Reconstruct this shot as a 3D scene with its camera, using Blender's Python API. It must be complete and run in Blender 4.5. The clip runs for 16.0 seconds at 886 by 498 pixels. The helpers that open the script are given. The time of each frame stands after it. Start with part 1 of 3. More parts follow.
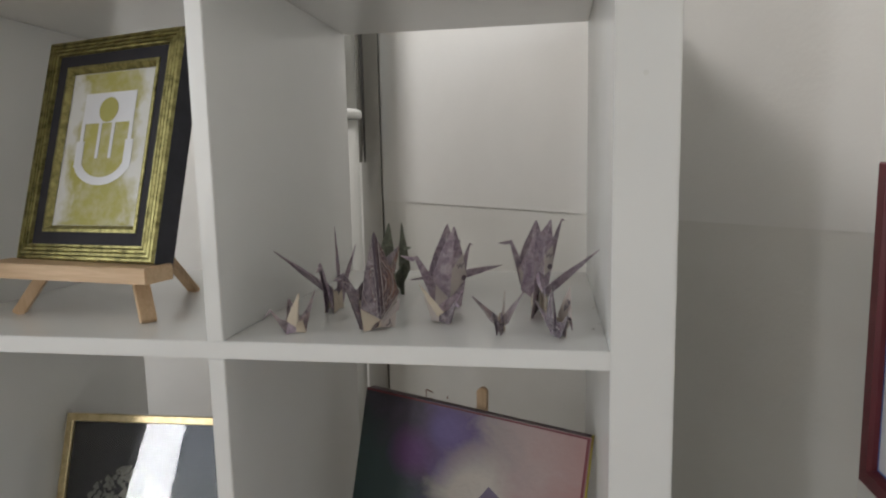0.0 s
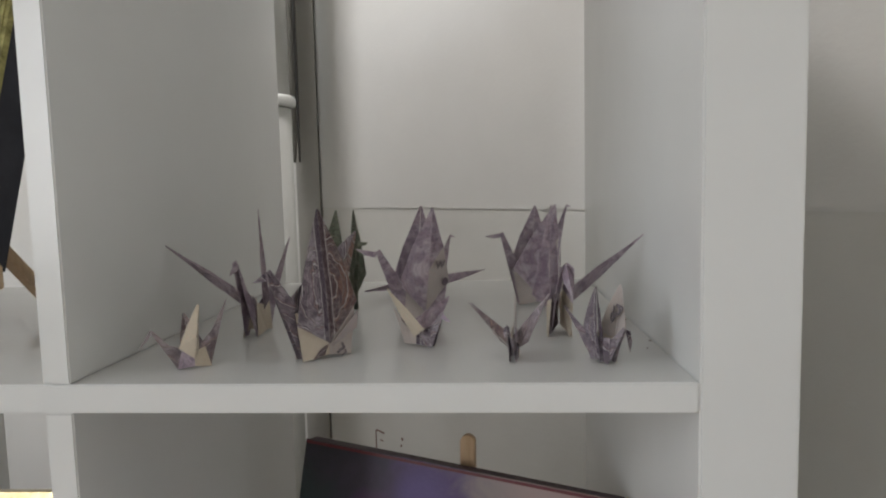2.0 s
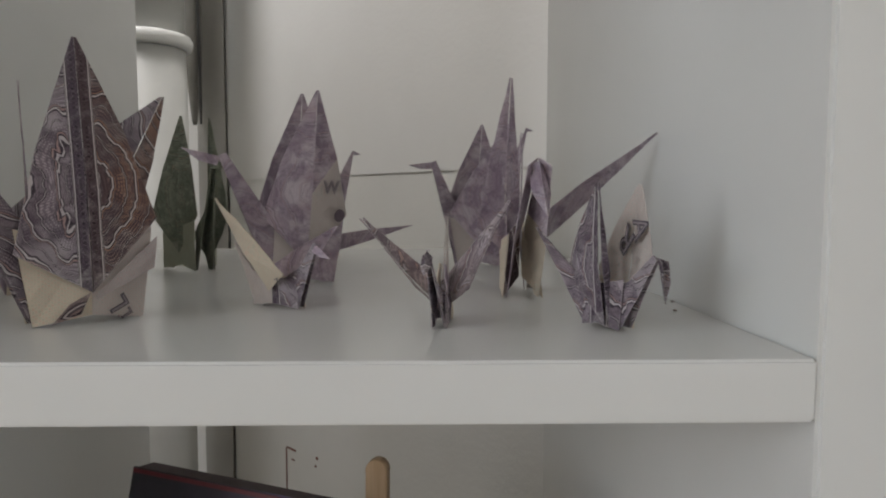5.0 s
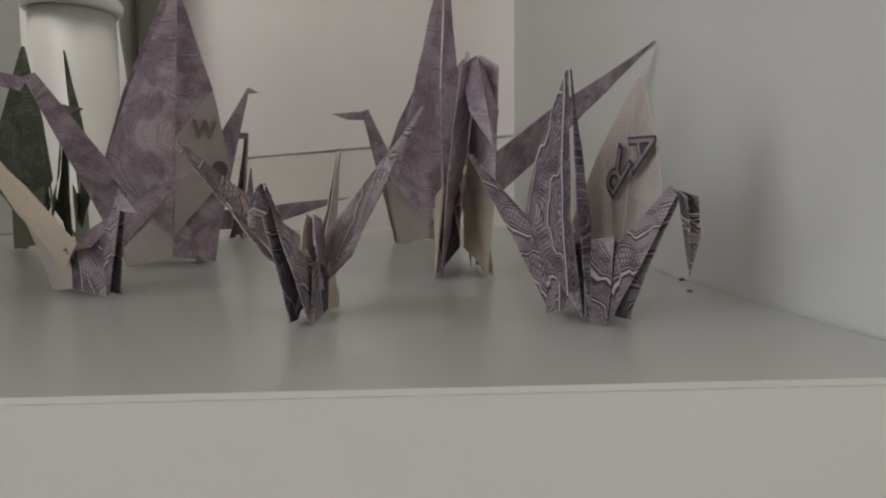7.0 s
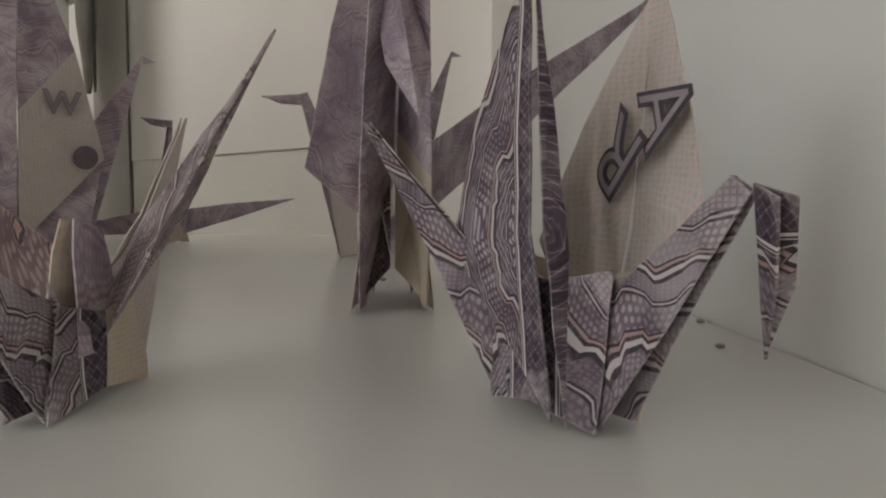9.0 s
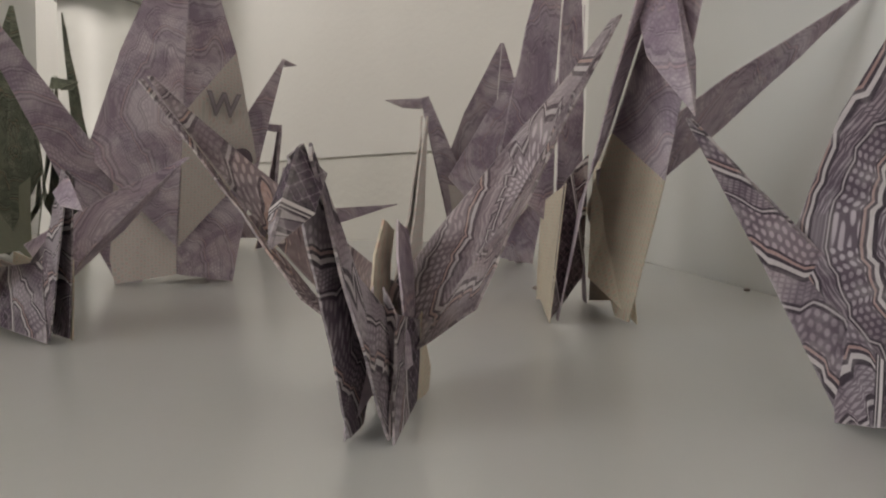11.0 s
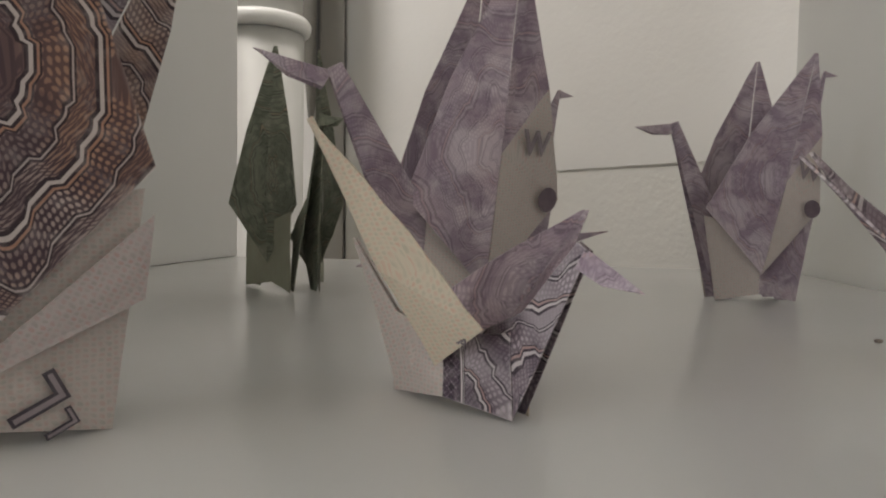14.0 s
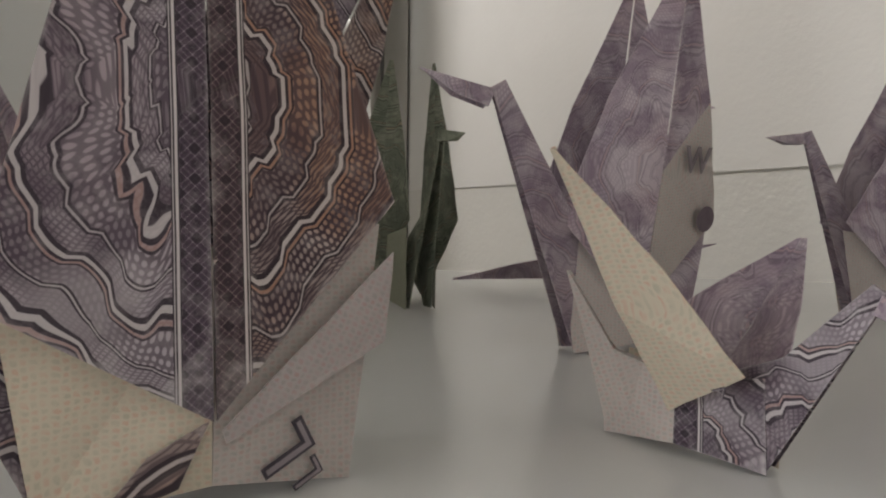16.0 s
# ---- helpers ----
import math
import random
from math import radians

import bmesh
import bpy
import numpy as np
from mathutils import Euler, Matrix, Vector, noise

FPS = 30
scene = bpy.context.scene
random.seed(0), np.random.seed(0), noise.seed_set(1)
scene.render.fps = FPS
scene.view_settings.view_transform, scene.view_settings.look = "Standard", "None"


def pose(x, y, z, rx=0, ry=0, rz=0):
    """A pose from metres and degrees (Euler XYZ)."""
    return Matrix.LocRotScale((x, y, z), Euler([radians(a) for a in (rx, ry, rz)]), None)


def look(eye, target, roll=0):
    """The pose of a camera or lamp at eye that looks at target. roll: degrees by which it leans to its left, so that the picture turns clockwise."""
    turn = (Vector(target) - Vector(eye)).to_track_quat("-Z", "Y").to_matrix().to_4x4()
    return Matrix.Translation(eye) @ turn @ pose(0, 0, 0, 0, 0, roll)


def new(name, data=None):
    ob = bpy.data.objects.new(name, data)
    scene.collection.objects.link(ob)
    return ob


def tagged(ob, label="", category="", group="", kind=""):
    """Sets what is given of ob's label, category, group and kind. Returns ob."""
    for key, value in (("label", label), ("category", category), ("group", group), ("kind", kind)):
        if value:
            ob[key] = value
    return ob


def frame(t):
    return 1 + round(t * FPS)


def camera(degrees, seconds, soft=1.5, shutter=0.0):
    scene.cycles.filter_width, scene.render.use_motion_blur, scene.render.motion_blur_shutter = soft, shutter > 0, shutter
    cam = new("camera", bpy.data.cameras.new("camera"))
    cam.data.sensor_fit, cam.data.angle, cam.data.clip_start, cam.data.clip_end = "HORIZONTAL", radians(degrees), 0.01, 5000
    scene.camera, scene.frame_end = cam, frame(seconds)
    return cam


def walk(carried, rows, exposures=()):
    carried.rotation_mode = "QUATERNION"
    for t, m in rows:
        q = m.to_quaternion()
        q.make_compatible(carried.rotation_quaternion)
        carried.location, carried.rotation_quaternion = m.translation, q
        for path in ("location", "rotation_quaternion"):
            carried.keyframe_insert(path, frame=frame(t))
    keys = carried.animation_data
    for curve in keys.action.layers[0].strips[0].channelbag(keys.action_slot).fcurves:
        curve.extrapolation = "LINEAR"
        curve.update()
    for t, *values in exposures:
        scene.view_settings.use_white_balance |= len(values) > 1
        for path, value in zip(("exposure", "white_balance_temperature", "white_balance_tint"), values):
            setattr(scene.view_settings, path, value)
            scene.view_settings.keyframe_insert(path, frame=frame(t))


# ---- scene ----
cam = camera(68.4, 16.0, soft=2.1)
PATH = [
    (0, (0.2894, -0.5235, 1.2562), (-0.0432, 1.4314, 0.9960), -1.20),
    (0.5, (0.2746, -0.4609, 1.2433), (-0.0562, 1.4990, 1.0211), -1.52),
    (1, (0.2597, -0.4077, 1.2320), (0.0064, 1.5668, 1.0388), -1.53),
    (1.5, (0.2449, -0.3672, 1.2158), (0.0613, 1.6166, 1.0402), -1.45),
    (2, (0.2284, -0.3321, 1.2039), (0.0917, 1.6551, 1.0238), -1.39),
    (2.5, (0.2171, -0.2977, 1.1903), (0.1460, 1.6934, 1.0155), -1.18),
    (3, (0.2256, -0.2756, 1.1720), (0.2045, 1.7183, 1.0183), -1.03),
    (3.5, (0.2334, -0.2385, 1.1625), (0.2429, 1.7571, 1.0303), -0.66),
    (3.7, (0.2339, -0.2261, 1.1615), (0.2410, 1.7692, 1.0244), -0.52),
    (5.8, (0.2476, -0.1269, 1.1339), (0.3061, 1.8664, 0.9819), -0.11),
    (6, (0.2500, -0.1215, 1.1349), (0.3140, 1.8702, 0.9641), -0.25),
    (6.5, (0.2553, -0.0987, 1.1293), (0.3354, 1.8930, 0.9661), -0.41),
    (7, (0.2618, -0.0751, 1.1260), (0.3558, 1.9159, 0.9615), -0.51),
    (7.5, (0.2691, -0.0641, 1.1290), (0.3834, 1.9263, 0.9700), -0.04),
    (8, (0.2771, -0.0515, 1.1299), (0.4135, 1.9382, 0.9792), 0.39),
    (8.2, (0.2789, -0.0435, 1.1276), (0.4254, 1.9454, 0.9768), 0.35),
    (10.5, (0.2587, -0.0148, 1.1240), (0.3284, 1.9797, 0.9934), 1.27),
    (11, (0.2477, -0.0156, 1.1240), (0.2554, 1.9804, 0.9981), 1.12),
    (11.5, (0.2373, -0.0173, 1.1249), (0.1668, 1.9772, 0.9944), 0.89),
    (12, (0.2282, -0.0150, 1.1262), (0.1156, 1.9774, 0.9940), 0.87),
    (12.5, (0.2186, -0.0144, 1.1288), (0.0620, 1.9754, 1.0024), 0.95),
    (13, (0.2120, -0.0121, 1.1289), (-0.0036, 1.9736, 1.0256), 0.41),
    (13.5, (0.2026, -0.0098, 1.1289), (-0.0500, 1.9714, 1.0241), 0.85),
    (14, (0.1945, -0.0095, 1.1306), (-0.1019, 1.9660, 1.0330), 0.98),
    (14.5, (0.1846, -0.0085, 1.1309), (-0.1517, 1.9608, 1.0378), 1.20),
    (15, (0.1767, -0.0084, 1.1330), (-0.1905, 1.9554, 1.0402), 1.32),
    (15.5, (0.1713, -0.0083, 1.1338), (-0.2305, 1.9486, 1.0397), 1.18),
    (16, (0.1692, -0.0085, 1.1342), (-0.2654, 1.9418, 1.0461), 0.80),
]
walk(cam, [(t, look(eye, target, roll)) for t, eye, target, roll in PATH],
     exposures=[(0.0, 0.14, 6400, 10), (3.5, 0.14, 6280, 10), (6.0, 0.0, 6450, 10.5), (7.0, -0.10, 6580, 10.5), (8.2, 0.04, 6800, 11), (10.5, 0.22, 6880, 11), (11.5, 0.36, 6800, 11), (13.0, 0.34, 6760, 11), (16.0, 0.38, 6620, 11)])

# ---- world, sun, window light and an added roof lamp ----
world = bpy.data.worlds.new("daylight")
scene.world = world
world.use_nodes = True
wn = world.node_tree.nodes
sky = wn.new("ShaderNodeTexSky")
sky.sky_type = 'NISHITA'
sky.sun_disc = False
sky.sun_elevation, sky.sun_rotation = radians(40), radians(200)
wn["Background"].inputs["Strength"].default_value = 0.1
world.node_tree.links.new(sky.outputs[0], wn["Background"].inputs["Color"])
sun = bpy.data.lights.new("sun", 'SUN')
sun.energy, sun.angle, sun.color = 2.0, radians(0.5), (1.0, 0.95, 0.88)
new("sun", sun).matrix_world = look((-6, -5, 9), (0, 0, 0))


def window_light(name, eye, target, width, height, watts, tint):
    lamp = bpy.data.lights.new(name, 'AREA')
    lamp.shape, lamp.size, lamp.size_y, lamp.energy, lamp.color = 'RECTANGLE', width, height, watts, tint
    new(name, lamp).matrix_world = look(eye, target)


window_light("window_light_side", (-2.38, -1.45, 1.6), (0, -1.45, 1.4), 1.5, 1.4, 20, (0.93, 0.97, 1.0))
window_light("window_light_rear", (-1.93, -2.88, 1.6), (-1.93, 0, 1.4), 0.36, 1.3, 15, (0.98, 0.98, 1.0))
# Added lamp overhead to brighten the corner wall; its source is made up.
window_light("roof_window_light", (-0.40, 0.31, 2.47), (-0.26, 0.42, 0.0), 0.34, 0.26, 11.5, (1.0, 0.95, 0.92))

Z = 1.103          # top of the board on which the birds stand
CELL, BOARD, FRAME, DEPTH = 0.335, 0.016, 0.05, 0.39


# ---- materials ----
def node_material(name, rough=0.6, metal=0.0):
    m = bpy.data.materials.new(name)
    m.use_nodes = True
    nt = m.node_tree
    b = nt.nodes["Principled BSDF"]
    b.inputs["Roughness"].default_value = rough
    b.inputs["Metallic"].default_value = metal
    return m, nt, b


def node(nt, kind, **values):
    n = nt.nodes.new(kind)
    for key, value in values.items():
        if key in n.inputs:
            n.inputs[key].default_value = value
    return n


def ramp(nt, source, stops):
    r = nt.nodes.new("ShaderNodeValToRGB")
    el = r.color_ramp.elements
    while len(el) < len(stops):
        el.new(0.5)
    for e, (p, c) in zip(el, stops):
        e.position = p
        e.color = (*c, 1) if len(c) == 3 else (c[0], c[0], c[0], 1)
    nt.links.new(source, r.inputs["Fac"])
    return r.outputs["Color"]


def mix(nt, fac, a, b, kind='MIX'):
    m = nt.nodes.new("ShaderNodeMix")
    m.data_type, m.blend_type = 'RGBA', kind
    for sock, v in ((m.inputs["Factor"], fac), (m.inputs["A"], a), (m.inputs["B"], b)):
        if isinstance(v, (int, float)):
            sock.default_value = v
        elif isinstance(v, tuple):
            sock.default_value = (*v, 1)
        else:
            nt.links.new(v, sock)
    return m.outputs["Result"]


def maths(nt, op, a, b=0.0, c=0.0):
    m = nt.nodes.new("ShaderNodeMath")
    m.operation = op
    for sock, v in zip(m.inputs, (a, b, c)):
        if isinstance(v, (int, float)):
            sock.default_value = v
        else:
            nt.links.new(v, sock)
    return m.outputs[0]


def bump(nt, b, height, strength, distance):
    n = node(nt, "ShaderNodeBump", Strength=strength, Distance=distance)
    nt.links.new(height, n.inputs["Height"])
    nt.links.new(n.outputs["Normal"], b.inputs["Normal"])


def noise_out(nt, coords, scale, detail=4.0, rough=0.5, distort=0.0):
    n = node(nt, "ShaderNodeTexNoise", Scale=scale, Detail=detail, Roughness=rough, Distortion=distort)
    nt.links.new(coords, n.inputs["Vector"])
    return n.outputs["Fac"]


def painted(name, low, high, rough, scale=3.0, grain=220.0, relief=0.1, distance=0.0006):
    """A coated or painted surface: two tones at a broad scale, fine grain in the relief and the gloss."""
    m, nt, b = node_material(name, rough)
    co = nt.nodes.new("ShaderNodeTexCoord").outputs["Object"]
    broad = noise_out(nt, co, scale, 5.0, 0.6)
    fine = noise_out(nt, co, grain, 3.0, 0.6)
    nt.links.new(ramp(nt, broad, [(0.3, low), (0.7, high)]), b.inputs["Base Color"])
    r = maths(nt, 'MULTIPLY_ADD', broad, 0.16, rough - 0.08)
    nt.links.new(r, b.inputs["Roughness"])
    bump(nt, b, fine, relief, distance)
    return m


def metal_leaf(name, dark, light, rough):
    m, nt, b = node_material(name, rough, 0.85)
    co = nt.nodes.new("ShaderNodeTexCoord").outputs["Object"]
    wear = noise_out(nt, co, 90, 6.0, 0.7)
    nt.links.new(ramp(nt, wear, [(0.3, dark), (0.6, light)]), b.inputs["Base Color"])
    bump(nt, b, wear, 0.3, 0.0008)
    return m


def wood(name, low, high, axis):
    m, nt, b = node_material(name, 0.55)
    co = nt.nodes.new("ShaderNodeTexCoord").outputs["Object"]
    mp = node(nt, "ShaderNodeMapping")
    mp.inputs["Scale"].default_value = tuple(20 if k == axis else 260 for k in range(3))
    nt.links.new(co, mp.inputs["Vector"])
    g = noise_out(nt, mp.outputs[0], 1.0, 5.0, 0.6, 0.6)
    nt.links.new(ramp(nt, g, [(0.25, low), (0.75, high)]), b.inputs["Base Color"])
    bump(nt, b, g, 0.2, 0.0004)
    return m


def banknote(name, ink, tint, accent, paper, seed, wander=0.0, bold=1.0, strip=True):
    """Printed note paper: stepped guilloche bands round a rosette, rows of scale work and fine hatching, laid out by the flap's own map.
    wander: how far the rosette's middle strays from flap to flap; bold: how strongly the line work prints; strip: a lattice border along the seam."""
    m, nt, b = node_material(name, 0.78)
    uv = nt.nodes.new("ShaderNodeUVMap").outputs["UV"]
    rnd = nt.nodes.new("ShaderNodeObjectInfo").outputs["Random"]
    shift = node(nt, "ShaderNodeCombineXYZ", Z=seed)
    nt.links.new(maths(nt, 'MULTIPLY', rnd, 0.31), shift.inputs["X"])
    nt.links.new(maths(nt, 'MULTIPLY', rnd, 0.77), shift.inputs["Y"])
    add = nt.nodes.new("ShaderNodeVectorMath")
    nt.links.new(uv, add.inputs[0])
    nt.links.new(shift.outputs[0], add.inputs[1])
    co = add.outputs[0]
    us = nt.nodes.new("ShaderNodeSeparateXYZ")
    nt.links.new(uv, us.inputs[0])
    u, v = us.outputs[0], us.outputs[1]
    field = noise_out(nt, co, 70, 1.0, 0.4, 0.3)
    zone = noise_out(nt, co, 95, 1.0, 0.4)
    tone = noise_out(nt, co, 42, 2.0, 0.5)
    # stepped distance from the middle of the rosette
    stray = maths(nt, 'MULTIPLY', maths(nt, 'SUBTRACT', rnd, 0.5), wander)
    a = maths(nt, 'MULTIPLY', maths(nt, 'ABSOLUTE', maths(nt, 'ADD', u, maths(nt, 'MULTIPLY', stray, 0.6))), 1.1)
    d = maths(nt, 'MULTIPLY', maths(nt, 'ABSOLUTE', maths(nt, 'ADD', v, stray)), 0.82)
    facet = maths(nt, 'SMOOTH_MAX', maths(nt, 'SMOOTH_MAX', a, d, 0.0008), maths(nt, 'MULTIPLY', maths(nt, 'ADD', a, d), 0.73), 0.0008)
    turn = maths(nt, 'ARCTAN2', a, maths(nt, 'ADD', d, 0.00001))
    wave = maths(nt, 'MULTIPLY', maths(nt, 'SINE', maths(nt, 'MULTIPLY', turn, 12.0)), 2.4)
    wave = maths(nt, 'MAXIMUM', maths(nt, 'MINIMUM', wave, 1.0), -1.0)
    reach = maths(nt, 'ADD', facet, maths(nt, 'ADD', maths(nt, 'MULTIPLY', wave, 0.00045), maths(nt, 'MULTIPLY', maths(nt, 'SUBTRACT', field, 0.5), 0.0009 + wander * 0.9)))
    band = maths(nt, 'FRACT', maths(nt, 'DIVIDE', reach, 0.0078))
    K, W0 = (1,), (0.0,)
    dark = ramp(nt, band, [(0.0, K), (0.034, K), (0.040, W0), (0.102, W0), (0.108, K), (0.148, K), (0.154, W0), (0.192, W0), (0.197, K), (0.222, K), (0.228, W0),
                           (0.600, W0), (0.606, K), (0.636, K), (0.642, W0), (0.668, W0), (0.674, K), (0.700, K), (0.706, W0), (0.972, W0), (0.978, K)])
    pale = ramp(nt, band, [(0.036, W0), (0.041, (0.85,)), (0.100, (0.85,)), (0.105, W0), (0.638, W0), (0.643, (0.6,)), (0.667, (0.6,)), (0.672, W0)])
    warm = ramp(nt, band, [(0.150, W0), (0.155, (0.9,)), (0.191, (0.9,)), (0.196, W0)])
    in_scales = ramp(nt, band, [(0.222, W0), (0.226, K), (0.602, K), (0.606, W0)])
    # scale work: rows of pale drops, each row set off by half a drop
    row = maths(nt, 'DIVIDE', reach, 0.00090)
    col = maths(nt, 'ADD', maths(nt, 'MULTIPLY', maths(nt, 'SUBTRACT', turn, 0.8), maths(nt, 'MULTIPLY_ADD', maths(nt, 'FLOOR', row), 1.25, 1.5)), maths(nt, 'MULTIPLY', maths(nt, 'FLOOR', row), 0.5))
    fr, fc = (maths(nt, 'SUBTRACT', maths(nt, 'FRACT', x), 0.5) for x in (row, col))
    drop = maths(nt, 'SQRT', maths(nt, 'ADD', maths(nt, 'MULTIPLY', fr, fr), maths(nt, 'MULTIPLY', fc, fc)))
    scales = ramp(nt, drop, [(0.16, (0.05,)), (0.30, (0.22,)), (0.38, (0.98,)), (0.6, K)])
    # fine hatching across the bands, crossed here and there
    h1 = maths(nt, 'SINE', maths(nt, 'MULTIPLY', maths(nt, 'ADD', reach, maths(nt, 'MULTIPLY', v, 0.35)), 11000.0))
    h2 = maths(nt, 'SINE', maths(nt, 'MULTIPLY', maths(nt, 'SUBTRACT', u, maths(nt, 'MULTIPLY', v, 0.8)), 8200.0))
    hatch = ramp(nt, maths(nt, 'MULTIPLY_ADD', maths(nt, 'MAXIMUM', h1, h2), 0.5, 0.5), [(0.55, (0.35,)), (0.85, (0.95,))])
    work = mix(nt, in_scales, hatch, scales)
    work = maths(nt, 'MULTIPLY', work, ramp(nt, tone, [(0.30, (0.5 * bold,)), (0.5, (0.78 * bold,)), (0.68, (1.0 * bold,))]))
    ground = mix(nt, ramp(nt, zone, [(0.40, W0), (0.60, K)]), tint, accent)
    c = mix(nt, work, ground, ink)
    patch = noise_out(nt, co, 30, 2.5, 0.55, 0.4)
    c = mix(nt, ramp(nt, patch, [(0.54, W0), (0.64, (0.5,))]), c, tuple(x * 1.3 for x in ink))
    mottle = noise_out(nt, co, 125, 4.0, 0.6, 0.6)
    c = mix(nt, ramp(nt, mottle, [(0.45, W0), (0.58, (0.62,))]), c, tuple(x * 1.15 for x in ink))
    faded = noise_out(nt, co, 52, 2.0, 0.5, 0.4)
    c = mix(nt, ramp(nt, faded, [(0.55, W0), (0.68, (0.45,))]), c, tuple(0.35 * p + 0.65 * q for p, q in zip(paper, tint)))
    c = mix(nt, maths(nt, 'MULTIPLY', warm, 0.75 * bold), c, tuple(0.5 * p + 0.5 * q for p, q in zip(accent, (0.50, 0.25, 0.16))))
    c = mix(nt, maths(nt, 'MULTIPLY', dark, bold ** 1.6), c, tuple(x * 0.6 for x in ink))
    c = mix(nt, maths(nt, 'MULTIPLY', pale, 0.95 * bold ** 3), c, paper)
    if strip:
        # lattice border along the middle seam of a flap, ruled off by pale and dark lines
        edge = maths(nt, 'MULTIPLY', maths(nt, 'ABSOLUTE', u), 100.0)
        diag_a, diag_b = maths(nt, 'ADD', u, v), maths(nt, 'SUBTRACT', u, v)
        fine_net = maths(nt, 'MULTIPLY', maths(nt, 'ABSOLUTE', maths(nt, 'SINE', maths(nt, 'MULTIPLY', diag_a, 4100.0))),
                         maths(nt, 'ABSOLUTE', maths(nt, 'SINE', maths(nt, 'MULTIPLY', diag_b, 4100.0))))
        wide_net = maths(nt, 'MULTIPLY', maths(nt, 'ABSOLUTE', maths(nt, 'SINE', maths(nt, 'MULTIPLY', diag_a, 1025.0))),
                         maths(nt, 'ABSOLUTE', maths(nt, 'SINE', maths(nt, 'MULTIPLY', diag_b, 1025.0))))
        lattice = ramp(nt, fine_net, [(0.02, tuple(x * 0.60 for x in tint)), (0.12, tuple(x * 1.7 for x in ink)), (0.5, tuple(x * 1.2 for x in ink))])
        lattice = mix(nt, ramp(nt, wide_net, [(0.0, (0.75,)), (0.07, (0.65,)), (0.16, W0), (0.66, W0), (0.82, (0.9,))]), lattice, tuple(x * 0.5 for x in ink))
        c = mix(nt, ramp(nt, edge, [(0.0, K), (0.300, K), (0.304, W0)]), c, lattice)
        c = mix(nt, ramp(nt, edge, [(0.300, W0), (0.304, K), (0.390, K), (0.394, W0)]), c, tuple(x * 0.6 for x in ink))
        c = mix(nt, ramp(nt, edge, [(0.318, W0), (0.322, K), (0.346, K), (0.350, W0)]), c, paper)
        c = mix(nt, ramp(nt, edge, [(0.364, W0), (0.367, (0.8,)), (0.376, (0.8,)), (0.379, W0)]), c, paper)
    # worn creases and handling
    grime = noise_out(nt, co, 300, 5.0, 0.7)
    c = mix(nt, ramp(nt, grime, [(0.5, W0), (0.8, (0.35,))]), c, paper)
    rim = nt.nodes.new("ShaderNodeAttribute")
    rim.attribute_name = "fold_wear"
    rub = maths(nt, 'MULTIPLY', ramp(nt, rim.outputs["Fac"], [(0.90, W0), (1.0, (0.38,))]), ramp(nt, grime, [(0.38, (0.15,)), (0.62, (0.85,))]))
    c = mix(nt, rub, c, tuple(x * 1.05 for x in paper))
    nt.links.new(c, b.inputs["Base Color"])
    bump(nt, b, grime, 0.25, 0.0002)
    return m


def note_paper(name, base, line, seed):
    """The bare side of the note: cream stock with a faint repeat of tint lines and fibres."""
    m, nt, b = node_material(name, 0.8)
    uv = nt.nodes.new("ShaderNodeUVMap").outputs["UV"]
    sep = nt.nodes.new("ShaderNodeSeparateXYZ")
    nt.links.new(uv, sep.inputs[0])
    wob = maths(nt, 'MULTIPLY', noise_out(nt, uv, 420, 4.0, 0.7), 6.0)
    a = maths(nt, 'SINE', maths(nt, 'ADD', maths(nt, 'MULTIPLY', sep.outputs[0], 3700.0), wob))
    c = maths(nt, 'SINE', maths(nt, 'ADD', maths(nt, 'MULTIPLY', sep.outputs[1], 4700.0), wob))
    fleck = maths(nt, 'MULTIPLY_ADD', maths(nt, 'MULTIPLY', a, c), 0.5, 0.5)
    worn = ramp(nt, noise_out(nt, uv, 420, 4.0, 0.7), [(0.35, (0.25,)), (0.6, (1,))])
    warm = maths(nt, 'MULTIPLY', ramp(nt, fleck, [(0.60, (0.0,)), (0.86, (0.68,))]), worn)
    cool = maths(nt, 'MULTIPLY', ramp(nt, fleck, [(0.14, (0.68,)), (0.40, (0.0,))]), worn)
    col = mix(nt, warm, base, (line[0] * 1.14, line[1] * 0.88, line[2] * 0.80))
    col = mix(nt, cool, col, (line[0] * 0.84, line[1] * 0.98, line[2] * 0.90))
    broad = noise_out(nt, uv, 45, 3.0, 0.6)
    col = mix(nt, ramp(nt, broad, [(0.45, (0.0,)), (0.75, (0.3,))]), col, tuple(v * 0.7 for v in line))
    nt.links.new(col, b.inputs["Base Color"])
    bump(nt, b, noise_out(nt, uv, 900, 4.0, 0.7), 0.3, 0.00015)
    return m


LAMINATE = painted("white_laminate", (0.70, 0.70, 0.68), (0.76, 0.76, 0.74), 0.23, 2.2, 420, 0.05, 0.0003)
EDGE_LINE = painted("laminate_edge", (0.60, 0.60, 0.57), (0.70, 0.70, 0.66), 0.5, 30, 300)
WALL = painted("white_wall_paint", (0.66, 0.65, 0.62), (0.74, 0.73, 0.70), 0.75, 2.5, 160, 0.25, 0.0012)
WALL_LOW = painted("aged_wall_paint", (0.60, 0.59, 0.55), (0.68, 0.67, 0.63), 0.8, 3.0, 140, 0.3, 0.0015)
CEIL = painted("ceiling_paint", (0.74, 0.74, 0.72), (0.8, 0.8, 0.78), 0.85, 2.0, 120)
FLOOR = wood("oak_floor", (0.22, 0.14, 0.08), (0.36, 0.25, 0.15), 1)
